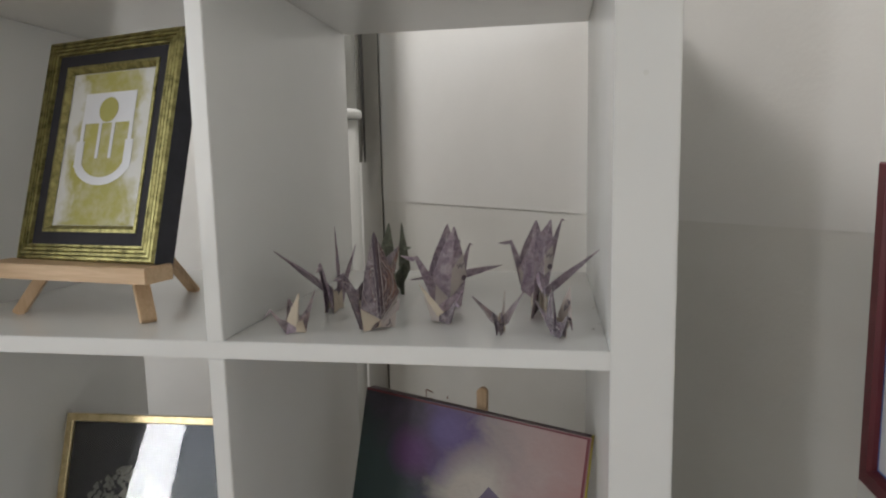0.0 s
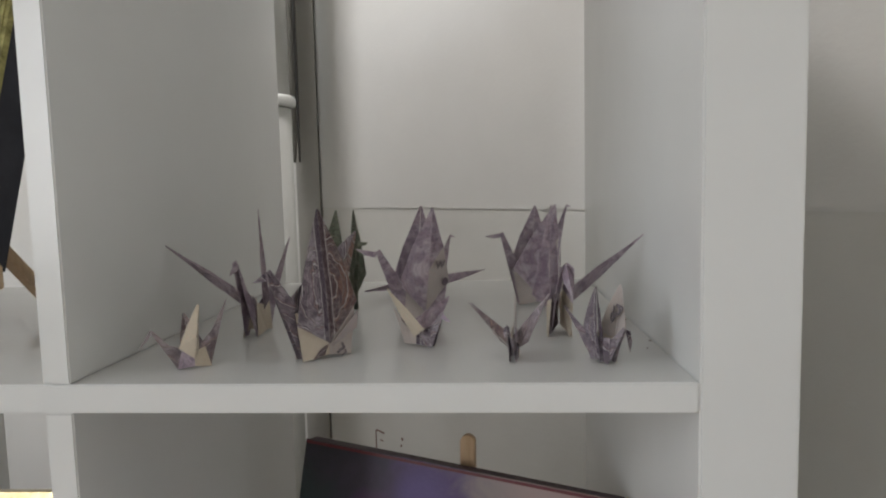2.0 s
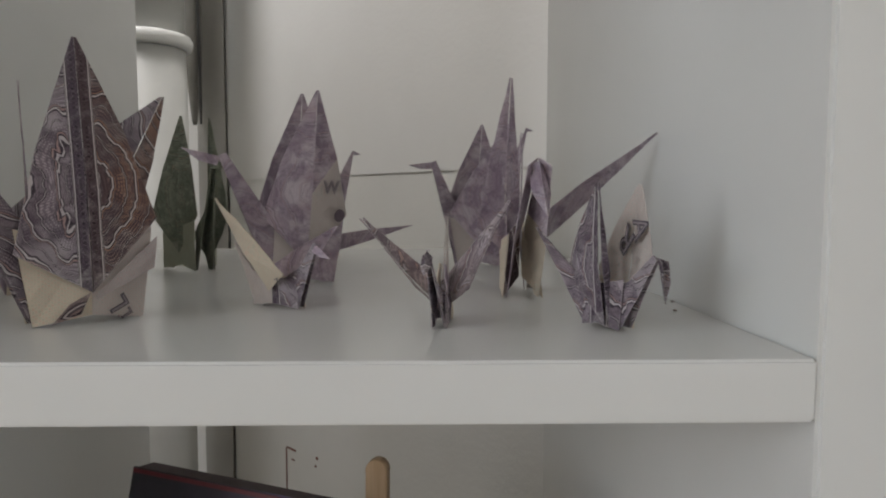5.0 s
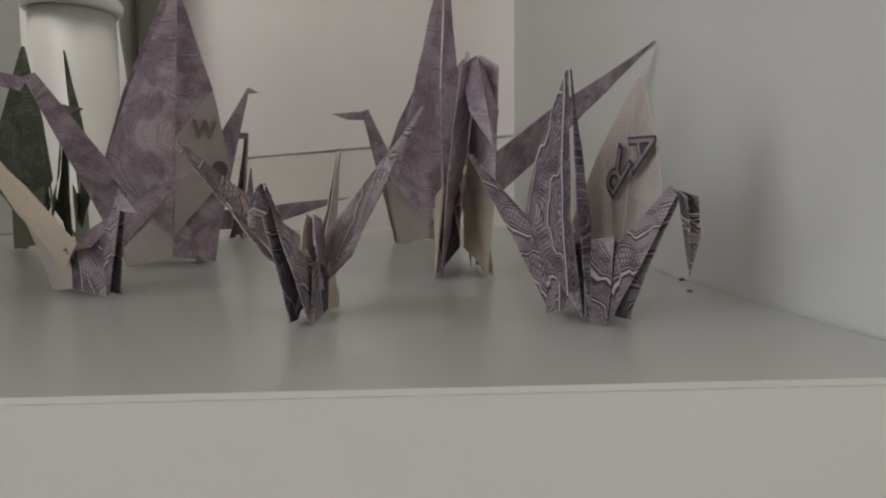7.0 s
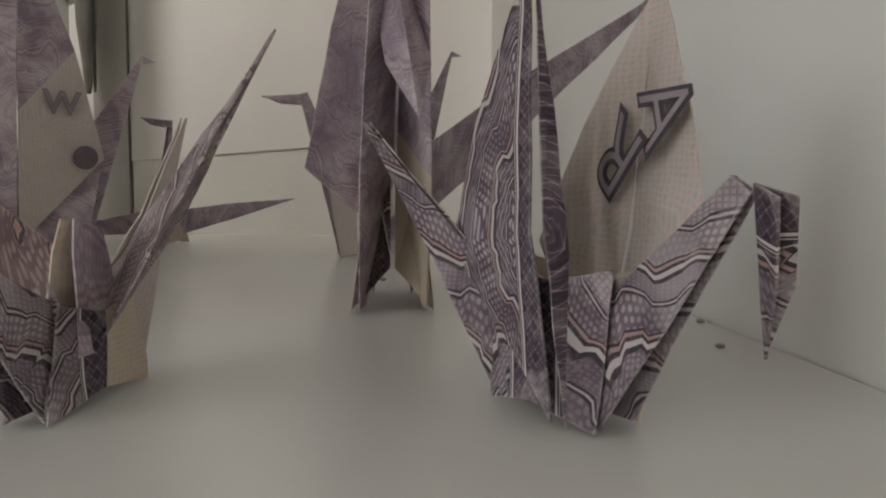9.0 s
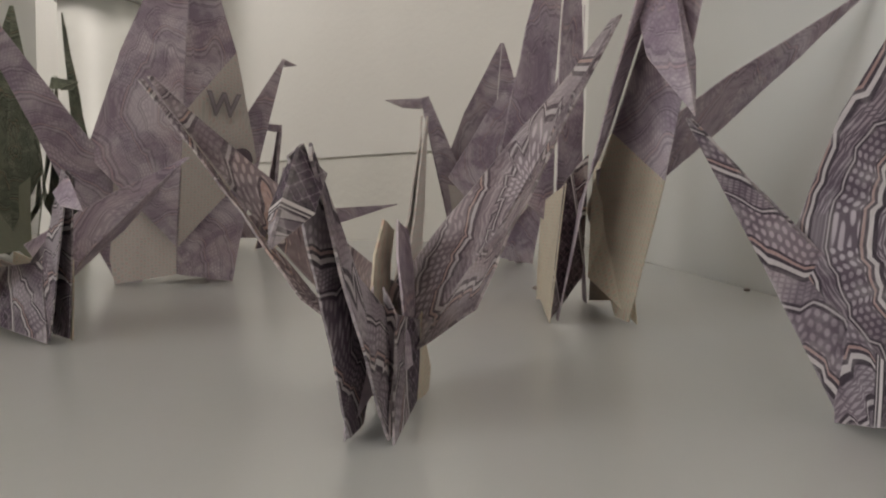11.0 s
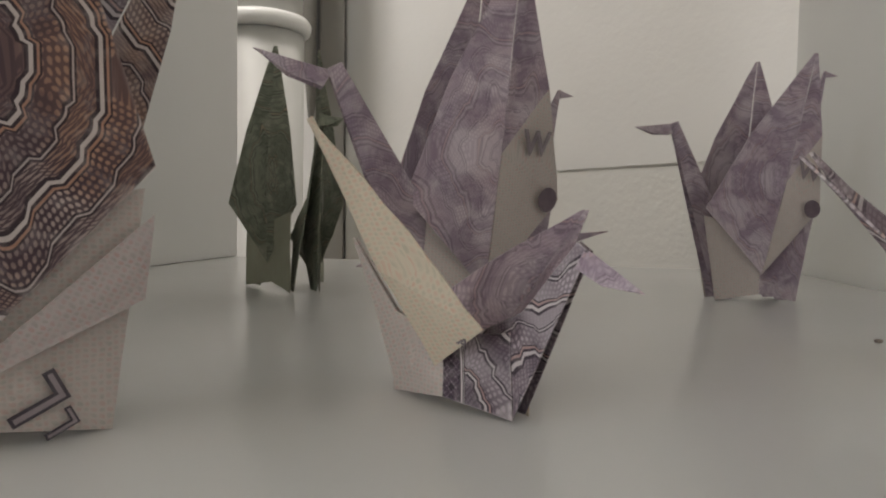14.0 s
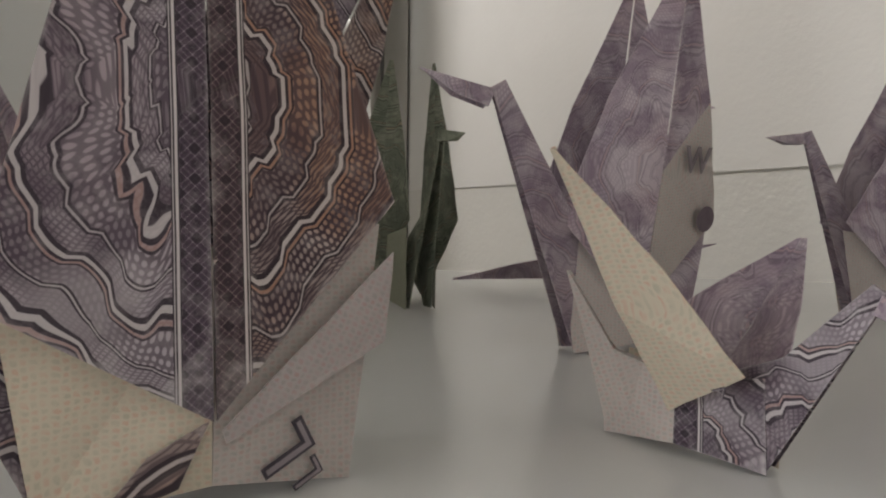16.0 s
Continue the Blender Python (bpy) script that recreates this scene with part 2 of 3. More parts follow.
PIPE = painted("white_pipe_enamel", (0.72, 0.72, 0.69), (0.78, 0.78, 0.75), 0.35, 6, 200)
DRAIN_LIGHT = painted("grey_white_pipe_paint", (0.46, 0.46, 0.43), (0.54, 0.54, 0.51), 0.5, 9, 200)
GOLD = metal_leaf("gold_leaf", (0.08, 0.068, 0.022), (0.40, 0.36, 0.15), 0.46)
BRASS = metal_leaf("brass_frame", (0.52, 0.40, 0.20), (0.75, 0.62, 0.36), 0.3)
BLACK = painted("black_moulding", (0.012, 0.012, 0.018), (0.03, 0.03, 0.04), 0.4, 40, 200)
PINE = wood("pine_easel", (0.50, 0.33, 0.19), (0.66, 0.48, 0.30), 0)
PINE_UP = wood("pine_upright", (0.50, 0.33, 0.19), (0.66, 0.48, 0.30), 2)
MATT_BLACK = painted("matt_black_band", (0.014, 0.013, 0.018), (0.03, 0.028, 0.034), 0.85, 40, 200)
RED = painted("dark_red_moulding", (0.10, 0.012, 0.02), (0.15, 0.02, 0.03), 0.4, 20, 200)
def washed(name, colour, bare, half_w, half_h):
    """A thin wash of colour that runs out unevenly towards the edges of the sheet."""
    m, nt, b = node_material(name, 0.6)
    co = nt.nodes.new("ShaderNodeTexCoord").outputs["Object"]
    sp = nt.nodes.new("ShaderNodeSeparateXYZ")
    nt.links.new(co, sp.inputs[0])
    side = maths(nt, 'ABSOLUTE', maths(nt, 'DIVIDE', sp.outputs[0], half_w))
    run = maths(nt, 'ADD', side, maths(nt, 'MULTIPLY_ADD', noise_out(nt, co, 26, 3.0, 0.6), 1.5, -0.75))
    c = mix(nt, ramp(nt, run, [(0.62, (0.0,)), (0.95, (0.9,))]), colour, bare)
    c = mix(nt, ramp(nt, noise_out(nt, co, 60, 4.0, 0.6), [(0.4, (0.0,)), (0.75, (0.35,))]), c, bare)
    nt.links.new(c, b.inputs["Base Color"])
    return m


OLIVE_WASH = washed("olive_wash", (0.40, 0.37, 0.10), (0.70, 0.70, 0.70), 0.0565, 0.0885)
OLIVE = painted("olive_gold_print", (0.36, 0.34, 0.08), (0.46, 0.43, 0.14), 0.6, 12, 200)
WHITE_PRINT = painted("white_print", (0.70, 0.71, 0.74), (0.78, 0.79, 0.82), 0.6, 12, 200)
YELLOW = painted("yellow_canvas_edge", (0.55, 0.45, 0.04), (0.70, 0.58, 0.08), 0.6, 40, 300)
UMBER = painted("dark_umber_canvas_edge", (0.05, 0.03, 0.045), (0.10, 0.06, 0.06), 0.6, 40, 300)
INK_BLACK = painted("black_print", (0.05, 0.04, 0.055), (0.09, 0.075, 0.09), 0.7, 200, 900)
GREY_MARK = painted("pencil_mark", (0.22, 0.18, 0.16), (0.32, 0.28, 0.25), 0.8, 200, 900)

SPOT = painted("violet_spot_print", (0.11, 0.08, 0.10), (0.17, 0.13, 0.15), 0.75, 300, 900)
FAINT_INK = painted("faint_violet_print", (0.20, 0.165, 0.18), (0.26, 0.22, 0.235), 0.75, 300, 900)
MARK_FILL = painted("grey_violet_print", (0.26, 0.22, 0.24), (0.34, 0.29, 0.31), 0.75, 300, 900)
LILAC = banknote("violet_note_print", (0.150, 0.105, 0.150), (0.57, 0.49, 0.54), (0.49, 0.39, 0.43), (0.68, 0.62, 0.62), 0.0, 0.010, 0.52, False)
BOLD = banknote("deep_violet_note_print", (0.056, 0.037, 0.055), (0.46, 0.40, 0.44), (0.37, 0.30, 0.33), (0.62, 0.57, 0.57), 1.3, 0.012, 0.95)
ENGRAVED = banknote("engraved_violet_note_print", (0.075, 0.048, 0.064), (0.48, 0.41, 0.43), (0.42, 0.32, 0.31), (0.62, 0.57, 0.56), 2.2, 0.014, 0.85, False)
LILAC_WARM = banknote("violet_brown_note_print", (0.046, 0.025, 0.034), (0.42, 0.33, 0.30), (0.38, 0.22, 0.15), (0.58, 0.52, 0.50), 3.1)
GREEN_INK = banknote("green_note_print", (0.080, 0.092, 0.066), (0.33, 0.35, 0.27), (0.27, 0.29, 0.22), (0.40, 0.41, 0.33), 5.7, 0.012, 0.7, False)
CREAM = note_paper("cream_note_paper", (0.60, 0.53, 0.42), (0.52, 0.42, 0.35), 0)
PALE = note_paper("pale_lilac_note_paper", (0.53, 0.475, 0.445), (0.44, 0.38, 0.37), 1)
TINTED = note_paper("tinted_note_paper", (0.43, 0.38, 0.37), (0.36, 0.30, 0.30), 3)
GREEN_PALE = note_paper("pale_green_note_paper", (0.34, 0.35, 0.27), (0.26, 0.27, 0.20), 2)


# ---- mesh helpers ----
def mesh_of(name, bm, material):
    me = bpy.data.meshes.new(name)
    bmesh.ops.recalc_face_normals(bm, faces=bm.faces)
    bm.to_mesh(me)
    bm.free()
    for mat in (material if isinstance(material, (list, tuple)) else [material]):
        me.materials.append(mat)
    return me


def part(name, bm, material, parent=None, label=""):
    ob = new(name, mesh_of(name, bm, material))
    if parent is not None:
        ob.parent = parent
    return tagged(ob, label) if label else ob


def thing(name, m, label, category, group="", kind=""):
    ob = new(name)
    ob.matrix_world = m
    ob.empty_display_size = 0.02
    return tagged(ob, label, category, group, kind)


def box(x0, x1, y0, y1, z0, z1, bevel=0.0, segments=2, bm=None):
    bm = bm or bmesh.new()
    made = bmesh.ops.create_cube(bm, size=1)["verts"]
    for v in made:
        v.co = Vector((x0 + (v.co.x + .5) * (x1 - x0), y0 + (v.co.y + .5) * (y1 - y0), z0 + (v.co.z + .5) * (z1 - z0)))
    if bevel:
        edges = list({e for v in made for e in v.link_edges})
        bmesh.ops.bevel(bm, geom=edges, offset=bevel, segments=segments, affect='EDGES', clamp_overlap=True)
    return bm


def structure(name, bm, material, label, category):
    return tagged(part(name, bm, material), label, category, kind="structure")


# ---- room ----
X0, X1, Y0, Y1, H = -2.4, 0.615, -2.9, 0.90, 2.45


def wall_with_opening(axis, at, thick, a0, a1, o0, o1, zo0, zo1):
    bm = bmesh.new()
    for lo, hi, z0, z1 in ((a0, o0, 0, H), (o1, a1, 0, H), (o0, o1, 0, zo0), (o0, o1, zo1, H)):
        if axis == "x":
            box(at, at + thick, lo, hi, z0, z1, bm=bm)
        else:
            box(lo, hi, at, at + thick, z0, z1, bm=bm)
    return bm


structure("floor", box(X0 - .1, X1 + .1, Y0 - .1, Y1 + .1, -0.1, 0), FLOOR, "brown oak floor of the room", "floor")
bm = bmesh.new()
# Ceiling opening added for the overhead lamp.
RX0, RX1, RY0, RY1 = -0.61, -0.19, 0.14, 0.48
for x0, x1, y0, y1 in ((X0 - .1, RX0, Y0 - .1, Y1 + .1), (RX1, X1 + .1, Y0 - .1, Y1 + .1), (RX0, RX1, Y0 - .1, RY0), (RX0, RX1, RY1, Y1 + .1)):
    box(x0, x1, y0, y1, H, H + .1, bm=bm)
structure("ceiling", bm, CEIL, "plain white painted ceiling with an opening added for a lamp", "ceiling")
structure("wall_west", wall_with_opening("x", X0 - .1, .1, Y0, Y1, -2.2, -0.7, 0.9, 2.3), WALL, "white painted wall with a window opening", "wall")
structure("wall_south", wall_with_opening("y", Y0 - .1, .1, X0, X1, -2.1, -0.8, 0.95, 2.25), WALL, "white painted wall with a window opening", "wall")
structure("wall_east", box(X1, X1 + .1, Y0, 0.215, 0, H), WALL, "white painted side wall beside the bookcase", "wall")
structure("wall_north", box(X0, -0.06, Y1 + .03, Y1 + .13, 0, H), WALL, "grey-white wall behind the bookcase", "wall")

# Dark strip that puts the corner's shade into its colour; no board stands here.
CORNER_SHADE = painted("brown_grey_corner_shade", (0.32, 0.31, 0.28), (0.40, 0.385, 0.35), 0.75, 6, 160, 0.25, 0.001)
structure("wall_corner", box(-0.135, -0.0905, 0.904, Y1 + .029, 0, H), CORNER_SHADE, "narrow brown-grey strip added as the shade in the wall corner", "wall")

# diagonal wall across the corner, its upper lining proud of the lower face
DIAG = pose(0.275, 0.545, 0, 0, 0, -45)
bm = box(-0.515, 0.49, 0.0012, 0.10, 0, 1.176)
low = structure("wall_diagonal", bm, WALL_LOW, "grey-white lower face of the diagonal wall", "wall")
low.matrix_world = DIAG
up = structure("wall_lining", box(-0.515, 0.49, 0.0, 0.10, 1.176, H), WALL, "white upper wall lining ending in a straight lower edge", "wall")
up.matrix_world = DIAG


def window_unit(name, m, width, height, label):
    """A casement in its opening: outer frame, mullion, transom and panes; x along the wall, y through it."""
    ob = thing(name, m, label, "window", kind="structure")
    bm = bmesh.new()
    f = 0.06
    for x0, x1, z0, z1 in ((0, width, 0, f), (0, width, height - f, height), (0, f, f, height - f), (width - f, width, f, height - f)):
        box(x0, x1, 0.02, 0.07, z0, z1, 0.004, bm=bm)
    part("window_frame", bm, PIPE, ob)
    bm = box(width / 2 - .03, width / 2 + .03, 0.022, 0.068, f, height - f, 0.004)
    part("mullion", bm, PIPE, ob)
    part("window_sill", box(-0.03, width + .03, -0.12, 0.015, -0.03, -0.002, 0.004), PIPE, ob)
    return ob


# Unseen frame, added round the opening of the overhead lamp.
roof = thing("added_roof_opening", pose(0, 0, H + .03), "small unseen white frame added round the ceiling opening", "window", kind="structure")
bm = bmesh.new()
for x0, x1, y0, y1 in ((RX0, RX0 + .03, RY0, RY1), (RX1 - .03, RX1, RY0, RY1), (RX0 + .03, RX1 - .03, RY0, RY0 + .03), (RX0 + .03, RX1 - .03, RY1 - .03, RY1)):
    box(x0 + .001, x1 - .001, y0 + .001, y1 - .001, 0, .05, 0.003, bm=bm)
part("window_frame", bm, PIPE, roof)
window_unit("window_1", pose(X0 - .04, -2.2, 0.9, 0, 0, 90), 1.5, 1.4, "white casement window letting in daylight")
window_unit("window_2", pose(-0.8, Y0 - .04, 0.95, 0, 0, 180), 1.3, 1.3, "white casement window in the far wall")

# ---- drain pipe in the corner ----
def lathe(profile, segments=40):
    bm = bmesh.new()
    rings = [[bm.verts.new((r * math.cos(2 * math.pi * k / segments), r * math.sin(2 * math.pi * k / segments), z)) for k in range(segments)] for r, z in profile]
    for a, b in zip(rings, rings[1:]):
        for k in range(segments):
            bm.faces.new((a[k], a[(k + 1) % segments], b[(k + 1) % segments], b[k]))
    bm.faces.new(rings[0][::-1])
    bm.faces.new(rings[-1])
    for f in bm.faces:
        f.smooth = len(f.verts) == 4
    return bm


pipe = thing("drain_pipe", pose(-0.143, 0.750, 0.010), "grey-white painted vertical drain pipe standing in the corner", "pipe")
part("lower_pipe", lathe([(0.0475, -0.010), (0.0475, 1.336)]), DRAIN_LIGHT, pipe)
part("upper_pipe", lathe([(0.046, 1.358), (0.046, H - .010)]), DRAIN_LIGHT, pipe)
part("collar", lathe([(0.050, 1.337), (0.0545, 1.340), (0.056, 1.345), (0.056, 1.350), (0.053, 1.355), (0.046, 1.357)]), PIPE, pipe, "rounded pipe socket collar")

# Made-up dark tube in place of the shade between pipe and wall.
corner_tube = thing("corner_shade_tube", pose(-0.131, 0.882, 0), "brown-grey round tube added as the shade beside the drain pipe", "cable duct")
TUBE_SHADE = painted("brown_grey_tube_shade", (0.17, 0.16, 0.14), (0.26, 0.245, 0.22), 0.7, 14, 300)
part("duct_tube", lathe([(0.0030, 1.262), (0.0045, 1.270), (0.0085, 1.315), (0.0125, 1.350), (0.0140, 1.40), (0.014, H)], 20), TUBE_SHADE, corner_tube)
cable = thing("cable", pose(-0.1165, 0.868, 0), "thin dark cable hanging beside the drain pipe", "cable")
CABLE = painted("dark_cable_sheath", (0.03, 0.03, 0.03), (0.06, 0.055, 0.05), 0.6, 30, 300)
part("cable_run", lathe([(0.0015, 1.262), (0.0024, 1.29), (0.0028, H)], 12), CABLE, cable)
MARK = painted("red_brown_mark", (0.13, 0.05, 0.035), (0.20, 0.09, 0.06), 0.8, 200, 900)
bm = bmesh.new()
box(-0.361, -0.3585, 0.0004, 0.0011, 0.690, 0.775, bm=bm)
box(-0.358, -0.334, 0.0004, 0.0011, 0.775, 0.7775, bm=bm)
box(-0.346, -0.338, 0.0004, 0.0011, 0.760, 0.762, bm=bm)
box(-0.284, -0.279, 0.0004, 0.0011, 0.778, 0.782, bm=bm)
box(-0.287, -0.283, 0.0004, 0.0011, 0.766, 0.769, bm=bm)
part("wall_mark", bm, MARK, low, "thin red-brown stroke drawn on the wall")

# ---- bookcase ----
PITCH = CELL + BOARD
COLS, ROWS_N = 4, 4
RIGHT = CELL + FRAME
LEFT = CELL - COLS * CELL - (COLS - 1) * BOARD - FRAME
case = thing("bookcase", pose(0, 0, 0), "large white open-backed cube bookcase of coated board", "bookcase")
part("side_panel", box(CELL, RIGHT, 0, DEPTH, 0, Z + CELL + FRAME, 0.0012), LAMINATE, case, "thick white end panel")
part("side_panel", box(LEFT, LEFT + FRAME, 0, DEPTH, 0, Z + CELL + FRAME, 0.0012), LAMINATE, case)
part("top_panel", box(LEFT + FRAME, CELL, 0.0005, DEPTH, Z + CELL, Z + CELL + FRAME - .0005, 0.001), LAMINATE, case)
part("base_panel", box(LEFT + FRAME, CELL, 0.0005, DEPTH, 0, Z - 3 * PITCH, 0.001), LAMINATE, case)
for r in range(3):
    z = Z - r * PITCH
    part("shelf_board", box(LEFT + FRAME, CELL, 0.0005, DEPTH - .001, z - BOARD, z, 0.0008), LAMINATE, case)
for c in range(3):
    x = -BOARD - c * PITCH
    for r in range(4):
        z = Z - r * PITCH
        part("divider", box(x, x + BOARD, 0.001, DEPTH - .0015, z + .0002, z + CELL - .0002, 0.0008), LAMINATE, case)
bm = bmesh.new()
bmesh.ops.create_circle(bm, cap_ends=True, radius=0.0022, segments=16)
plug = part("cover_plug", bm, EDGE_LINE, case, "small round screw cover")
plug.matrix_world = pose(0.3585, -0.0004, 1.321, 90)

# ---- folded paper birds ----
def sheet(name, faces, parent, materials, uv_origin, uv_x, thick=0.00022, cuts=3, crumple=0.00042, label="", slots=None, seed=0.0):
    """A creased paper flap from its flat facets; uv is in metres along uv_x and up the flap."""
    bm = bmesh.new()
    found = {}

    def vert(p):
        key = tuple(round(c, 6) for c in p)
        if key not in found:
            found[key] = bm.verts.new(p)
        return found[key]

    for k, f in enumerate(faces):
        face = bm.faces.new([vert(p) for p in f])
        face.material_index = slots[k] if slots else 0
    bm.normal_update()
    bmesh.ops.triangulate(bm, faces=[f for f in bm.faces if len(f.verts) > 3])
    bmesh.ops.subdivide_edges(bm, edges=bm.edges[:], cuts=cuts, use_grid_fill=True)
    layer = bm.loops.layers.uv.new("UVMap")
    ax = Vector(uv_x).normalized()
    o = Vector(uv_origin)
    for f in bm.faces:
        for loop in f.loops:
            d = loop.vert.co - o
            u = d.dot(ax)
            loop[layer].uv = (u, (d - ax * u).length)
    bm.normal_update()
    wear = bm.verts.layers.float.new("fold_wear")
    for v in bm.verts:
        v[wear] = 1.0 if v.is_boundary else 0.0
    for v in bm.verts:
        n = noise.noise(v.co * 160 + Vector((seed * 3.7, seed, 0))) + 0.5 * noise.noise(v.co * 420 + Vector((seed, 0, seed)))
        v.co += v.normal * n * crumple
    bmesh.ops.solidify(bm, geom=bm.faces[:], thickness=thick)
    return part(name, bm, materials, parent, label)


def lerp(a, b, t):
    return Vector(a) * (1 - t) + Vector(b) * t


def glyph(char, size, swell=0.02):
    """A printed character as a thin mesh, its middle at the origin; a dot is a disc."""
    bm = bmesh.new()
    if char == "dot":
        bmesh.ops.create_circle(bm, cap_ends=True, radius=size / 2, segments=20)
    else:
        curve = bpy.data.curves.new("print", 'FONT')
        curve.body, curve.size, curve.align_x, curve.align_y, curve.offset = char, size, 'CENTER', 'CENTER', size * swell
        ob = new("print", curve)
        me = ob.to_mesh()
        bm.from_mesh(me)
        ob.to_mesh_clear()
        bpy.data.objects.remove(ob)
        bpy.data.curves.remove(curve)
    return bm


def place_mark(ob, spot, ex, ey, s, size, angle, char, lift=0.0010):
    """Prints a character on a flap, readable from the side s."""
    ex, ey = ex.normalized(), ey.normalized()
    nrm = ex.cross(ey).normalized()
    if nrm.y * s < 0:
        ex, nrm = -ex, -nrm
    m = Matrix((ex, nrm.cross(ex).normalized(), nrm)).transposed().to_4x4()
    m.translation = spot + nrm * lift
    mark = part("printed_mark", glyph(char, size, 0.035), SPOT if char == "dot" else FAINT_INK if char == "W" else INK_BLACK, ob, "dark outlined printed mark")
    mark.matrix_local = m @ Matrix.Rotation(radians(angle), 4, 'Z')
    if char != "dot":
        fill = part("mark_fill", glyph(char, size, -0.012), MARK_FILL, mark)
        fill.matrix_local = Matrix.Translation((0, 0, 0.00015))


def crane(at, heading, length, gap, corner, wings, neck, beak, tail, label, group="folded paper cranes", printed=None, paper=None,
          second=None, body=None, wing_paper=None, plain_half=None, neck_width=0.006, tail_width=0.006, tail_bend=None, low=0.30,
          front=0.55, rear=0.8, twist=(0, 0), letters=(), marks=(), widths=None, drop=None, slit=0.00014, neck_open=0.0007, tail_mat=None, head_mat=None, chest=None, hump=0.0, neck_plain=(), leaf=None, bulge=0.13, low_x=None):
    """A folded paper crane. at: its middle on the board; heading: degrees of the neck's side; length: half the body's foot;
    gap: half the width between its two sides; corner: half width and height of the wings' side corners.
    wings, neck, beak, tail: offsets of the tips in the room's axes, metres. Sides: +1 left of the heading, -1 right of it;
    halves: +1 towards the neck, -1 towards the tail."""
    printed, paper = printed or LILAC, paper or CREAM
    body, wing_paper, widths, drop = body or {}, wing_paper or {}, widths or {}, drop or {}
    ob = thing("paper_crane", pose(at[0], at[1], Z + .0003, 0, 0, heading), label, "origami crane", group)
    back = Matrix.Rotation(-radians(heading), 3, 'Z')
    loc = lambda p: back @ Vector(p)  # noqa: E731
    cw, ch = corner
    tips = sorted((loc(w) for w in wings), key=lambda v: -v.y)
    seed = at[0] * 91 + at[1] * 37
    for s, tip, turn in ((1, tips[0], twist[0]), (-1, tips[1], twist[1])):
        y0, y1 = s * gap, s * gap * 1.25
        # body side: two paper facets that meet in a shallow fold
        a, b = Vector((-length, y0 * rear, 0)), Vector((length, y0 * front, 0))
        mid, midt = Vector((0, y0, 0.0006 + 0.06 * ch)), Vector((0, y0 * 1.02, ch * .8))
        at_, bt = Vector((-cw * .96, y1 * .62 * max(1, rear / .8), ch * .92)), Vector((cw * .96, y1 * .5 * max(1, front), ch * .92))
        for h, facet in ((-1, (a, mid, midt, at_)), (1, (mid, b, bt, midt))):
            sheet("body_side", [facet], ob, [body.get((s, h), paper)], (0, y0, 0), (1, 0, 0), seed=seed + s)
            for side, half, along, up, size, angle, char in marks:
                if (side, half) == (s, h):
                    p = lerp(lerp(facet[0], facet[1], along), lerp(facet[3], facet[2], along), up)
                    place_mark(ob, p, facet[1] - facet[0], facet[3] - facet[0], s, size, angle, char)
        # wing: a kite of two halves with a slit between them
        lowp = Vector(((low_x or {}).get(s, 0.0), (y0 * 1.05 + s * .0012) * (1 if low < .5 else .55), ch * low))
        out = Vector((0, s * 0.0014, 0))
        spin = Matrix.Rotation(radians(turn), 3, 'Z')
        base = Vector((0, y1 * .7, ch)) + out
        ca, cb = base + spin @ Vector((-cw, y1 * .62 * (max(1, rear / .8) - 1), 0)), base + spin @ Vector((cw, 0, 0))
        ridge = lerp(lowp, tip, 0.42) + Vector((0, s * 0.0012, 0))
        blunt = 0.0007
        for h, c in ((-1, ca), (1, cb)):
            c = lerp(base, c, widths.get((s, h), 1.0)) - Vector((0, 0, drop.get((s, h), 0.0)))
            off = Vector((h * (0.00014 if s in wing_paper else slit), s * 0.0002 * h, 0))
            skin = wing_paper.get(s, printed)
            if second is not None and h == -1 and s not in wing_paper:
                skin = second
            c2 = lerp(c, tip, 0.5) + (c - ridge) * bulge
            slots = [1, 1, 0] if plain_half == (s, h) else [0, 0, 0]
            sheet("wing", [(lowp + off, ridge + off, c), (c, ridge + off, c2), (ridge + off, tip + off * .4, tip + spin @ Vector((h * blunt, 0, 0)), c2)], ob, [skin, paper],
                  ridge, tuple(spin @ Vector((1, 0, 0))), seed=seed + s * 2 + h, slots=slots)
            for side, half, along, up, size, angle, char, face in letters:
                if (side, half) == (s, h):
                    place_mark(ob, lerp(lerp(lowp, tip, up), c, along), (c - ridge) * -h, tip - lowp, s * face, size, angle, char, 0.0019)
    # chest: the two facets between the neck's keel and the front edges of the body
    for s, skin in (chest or {}).items():
        edge_low, edge_top = Vector((length * .97, s * gap * front * .98, .0004)), Vector((cw * .92, s * gap * .66 * max(1, front), ch * .92))
        keel_low, keel_top = Vector((length * .50, s * .0005, ch * .28)), Vector((length * .62, s * .0005, ch * 1.12))
        sheet("chest", [(edge_low, keel_low, keel_top, edge_top)], ob, [skin], edge_low - Vector((0, s * 0.006, 0)), (0, 1, 0.2), seed=seed + s * 3)
    # the folded back that stands up between the wings
    if hump:
        for s in (1, -1):
            sheet("back_fold", [(Vector((-length * .55, s * gap * .85, ch * .45)), Vector((length * .45, s * gap * .85, ch * .45)), Vector((length * .22, s * .0007, hump)), Vector((-length * .30, s * .0007, hump * .94)))],
                  ob, [LILAC if s > 0 else CREAM], (0, 0.02, 0), (1, 0, 0), seed=seed + s * 7)
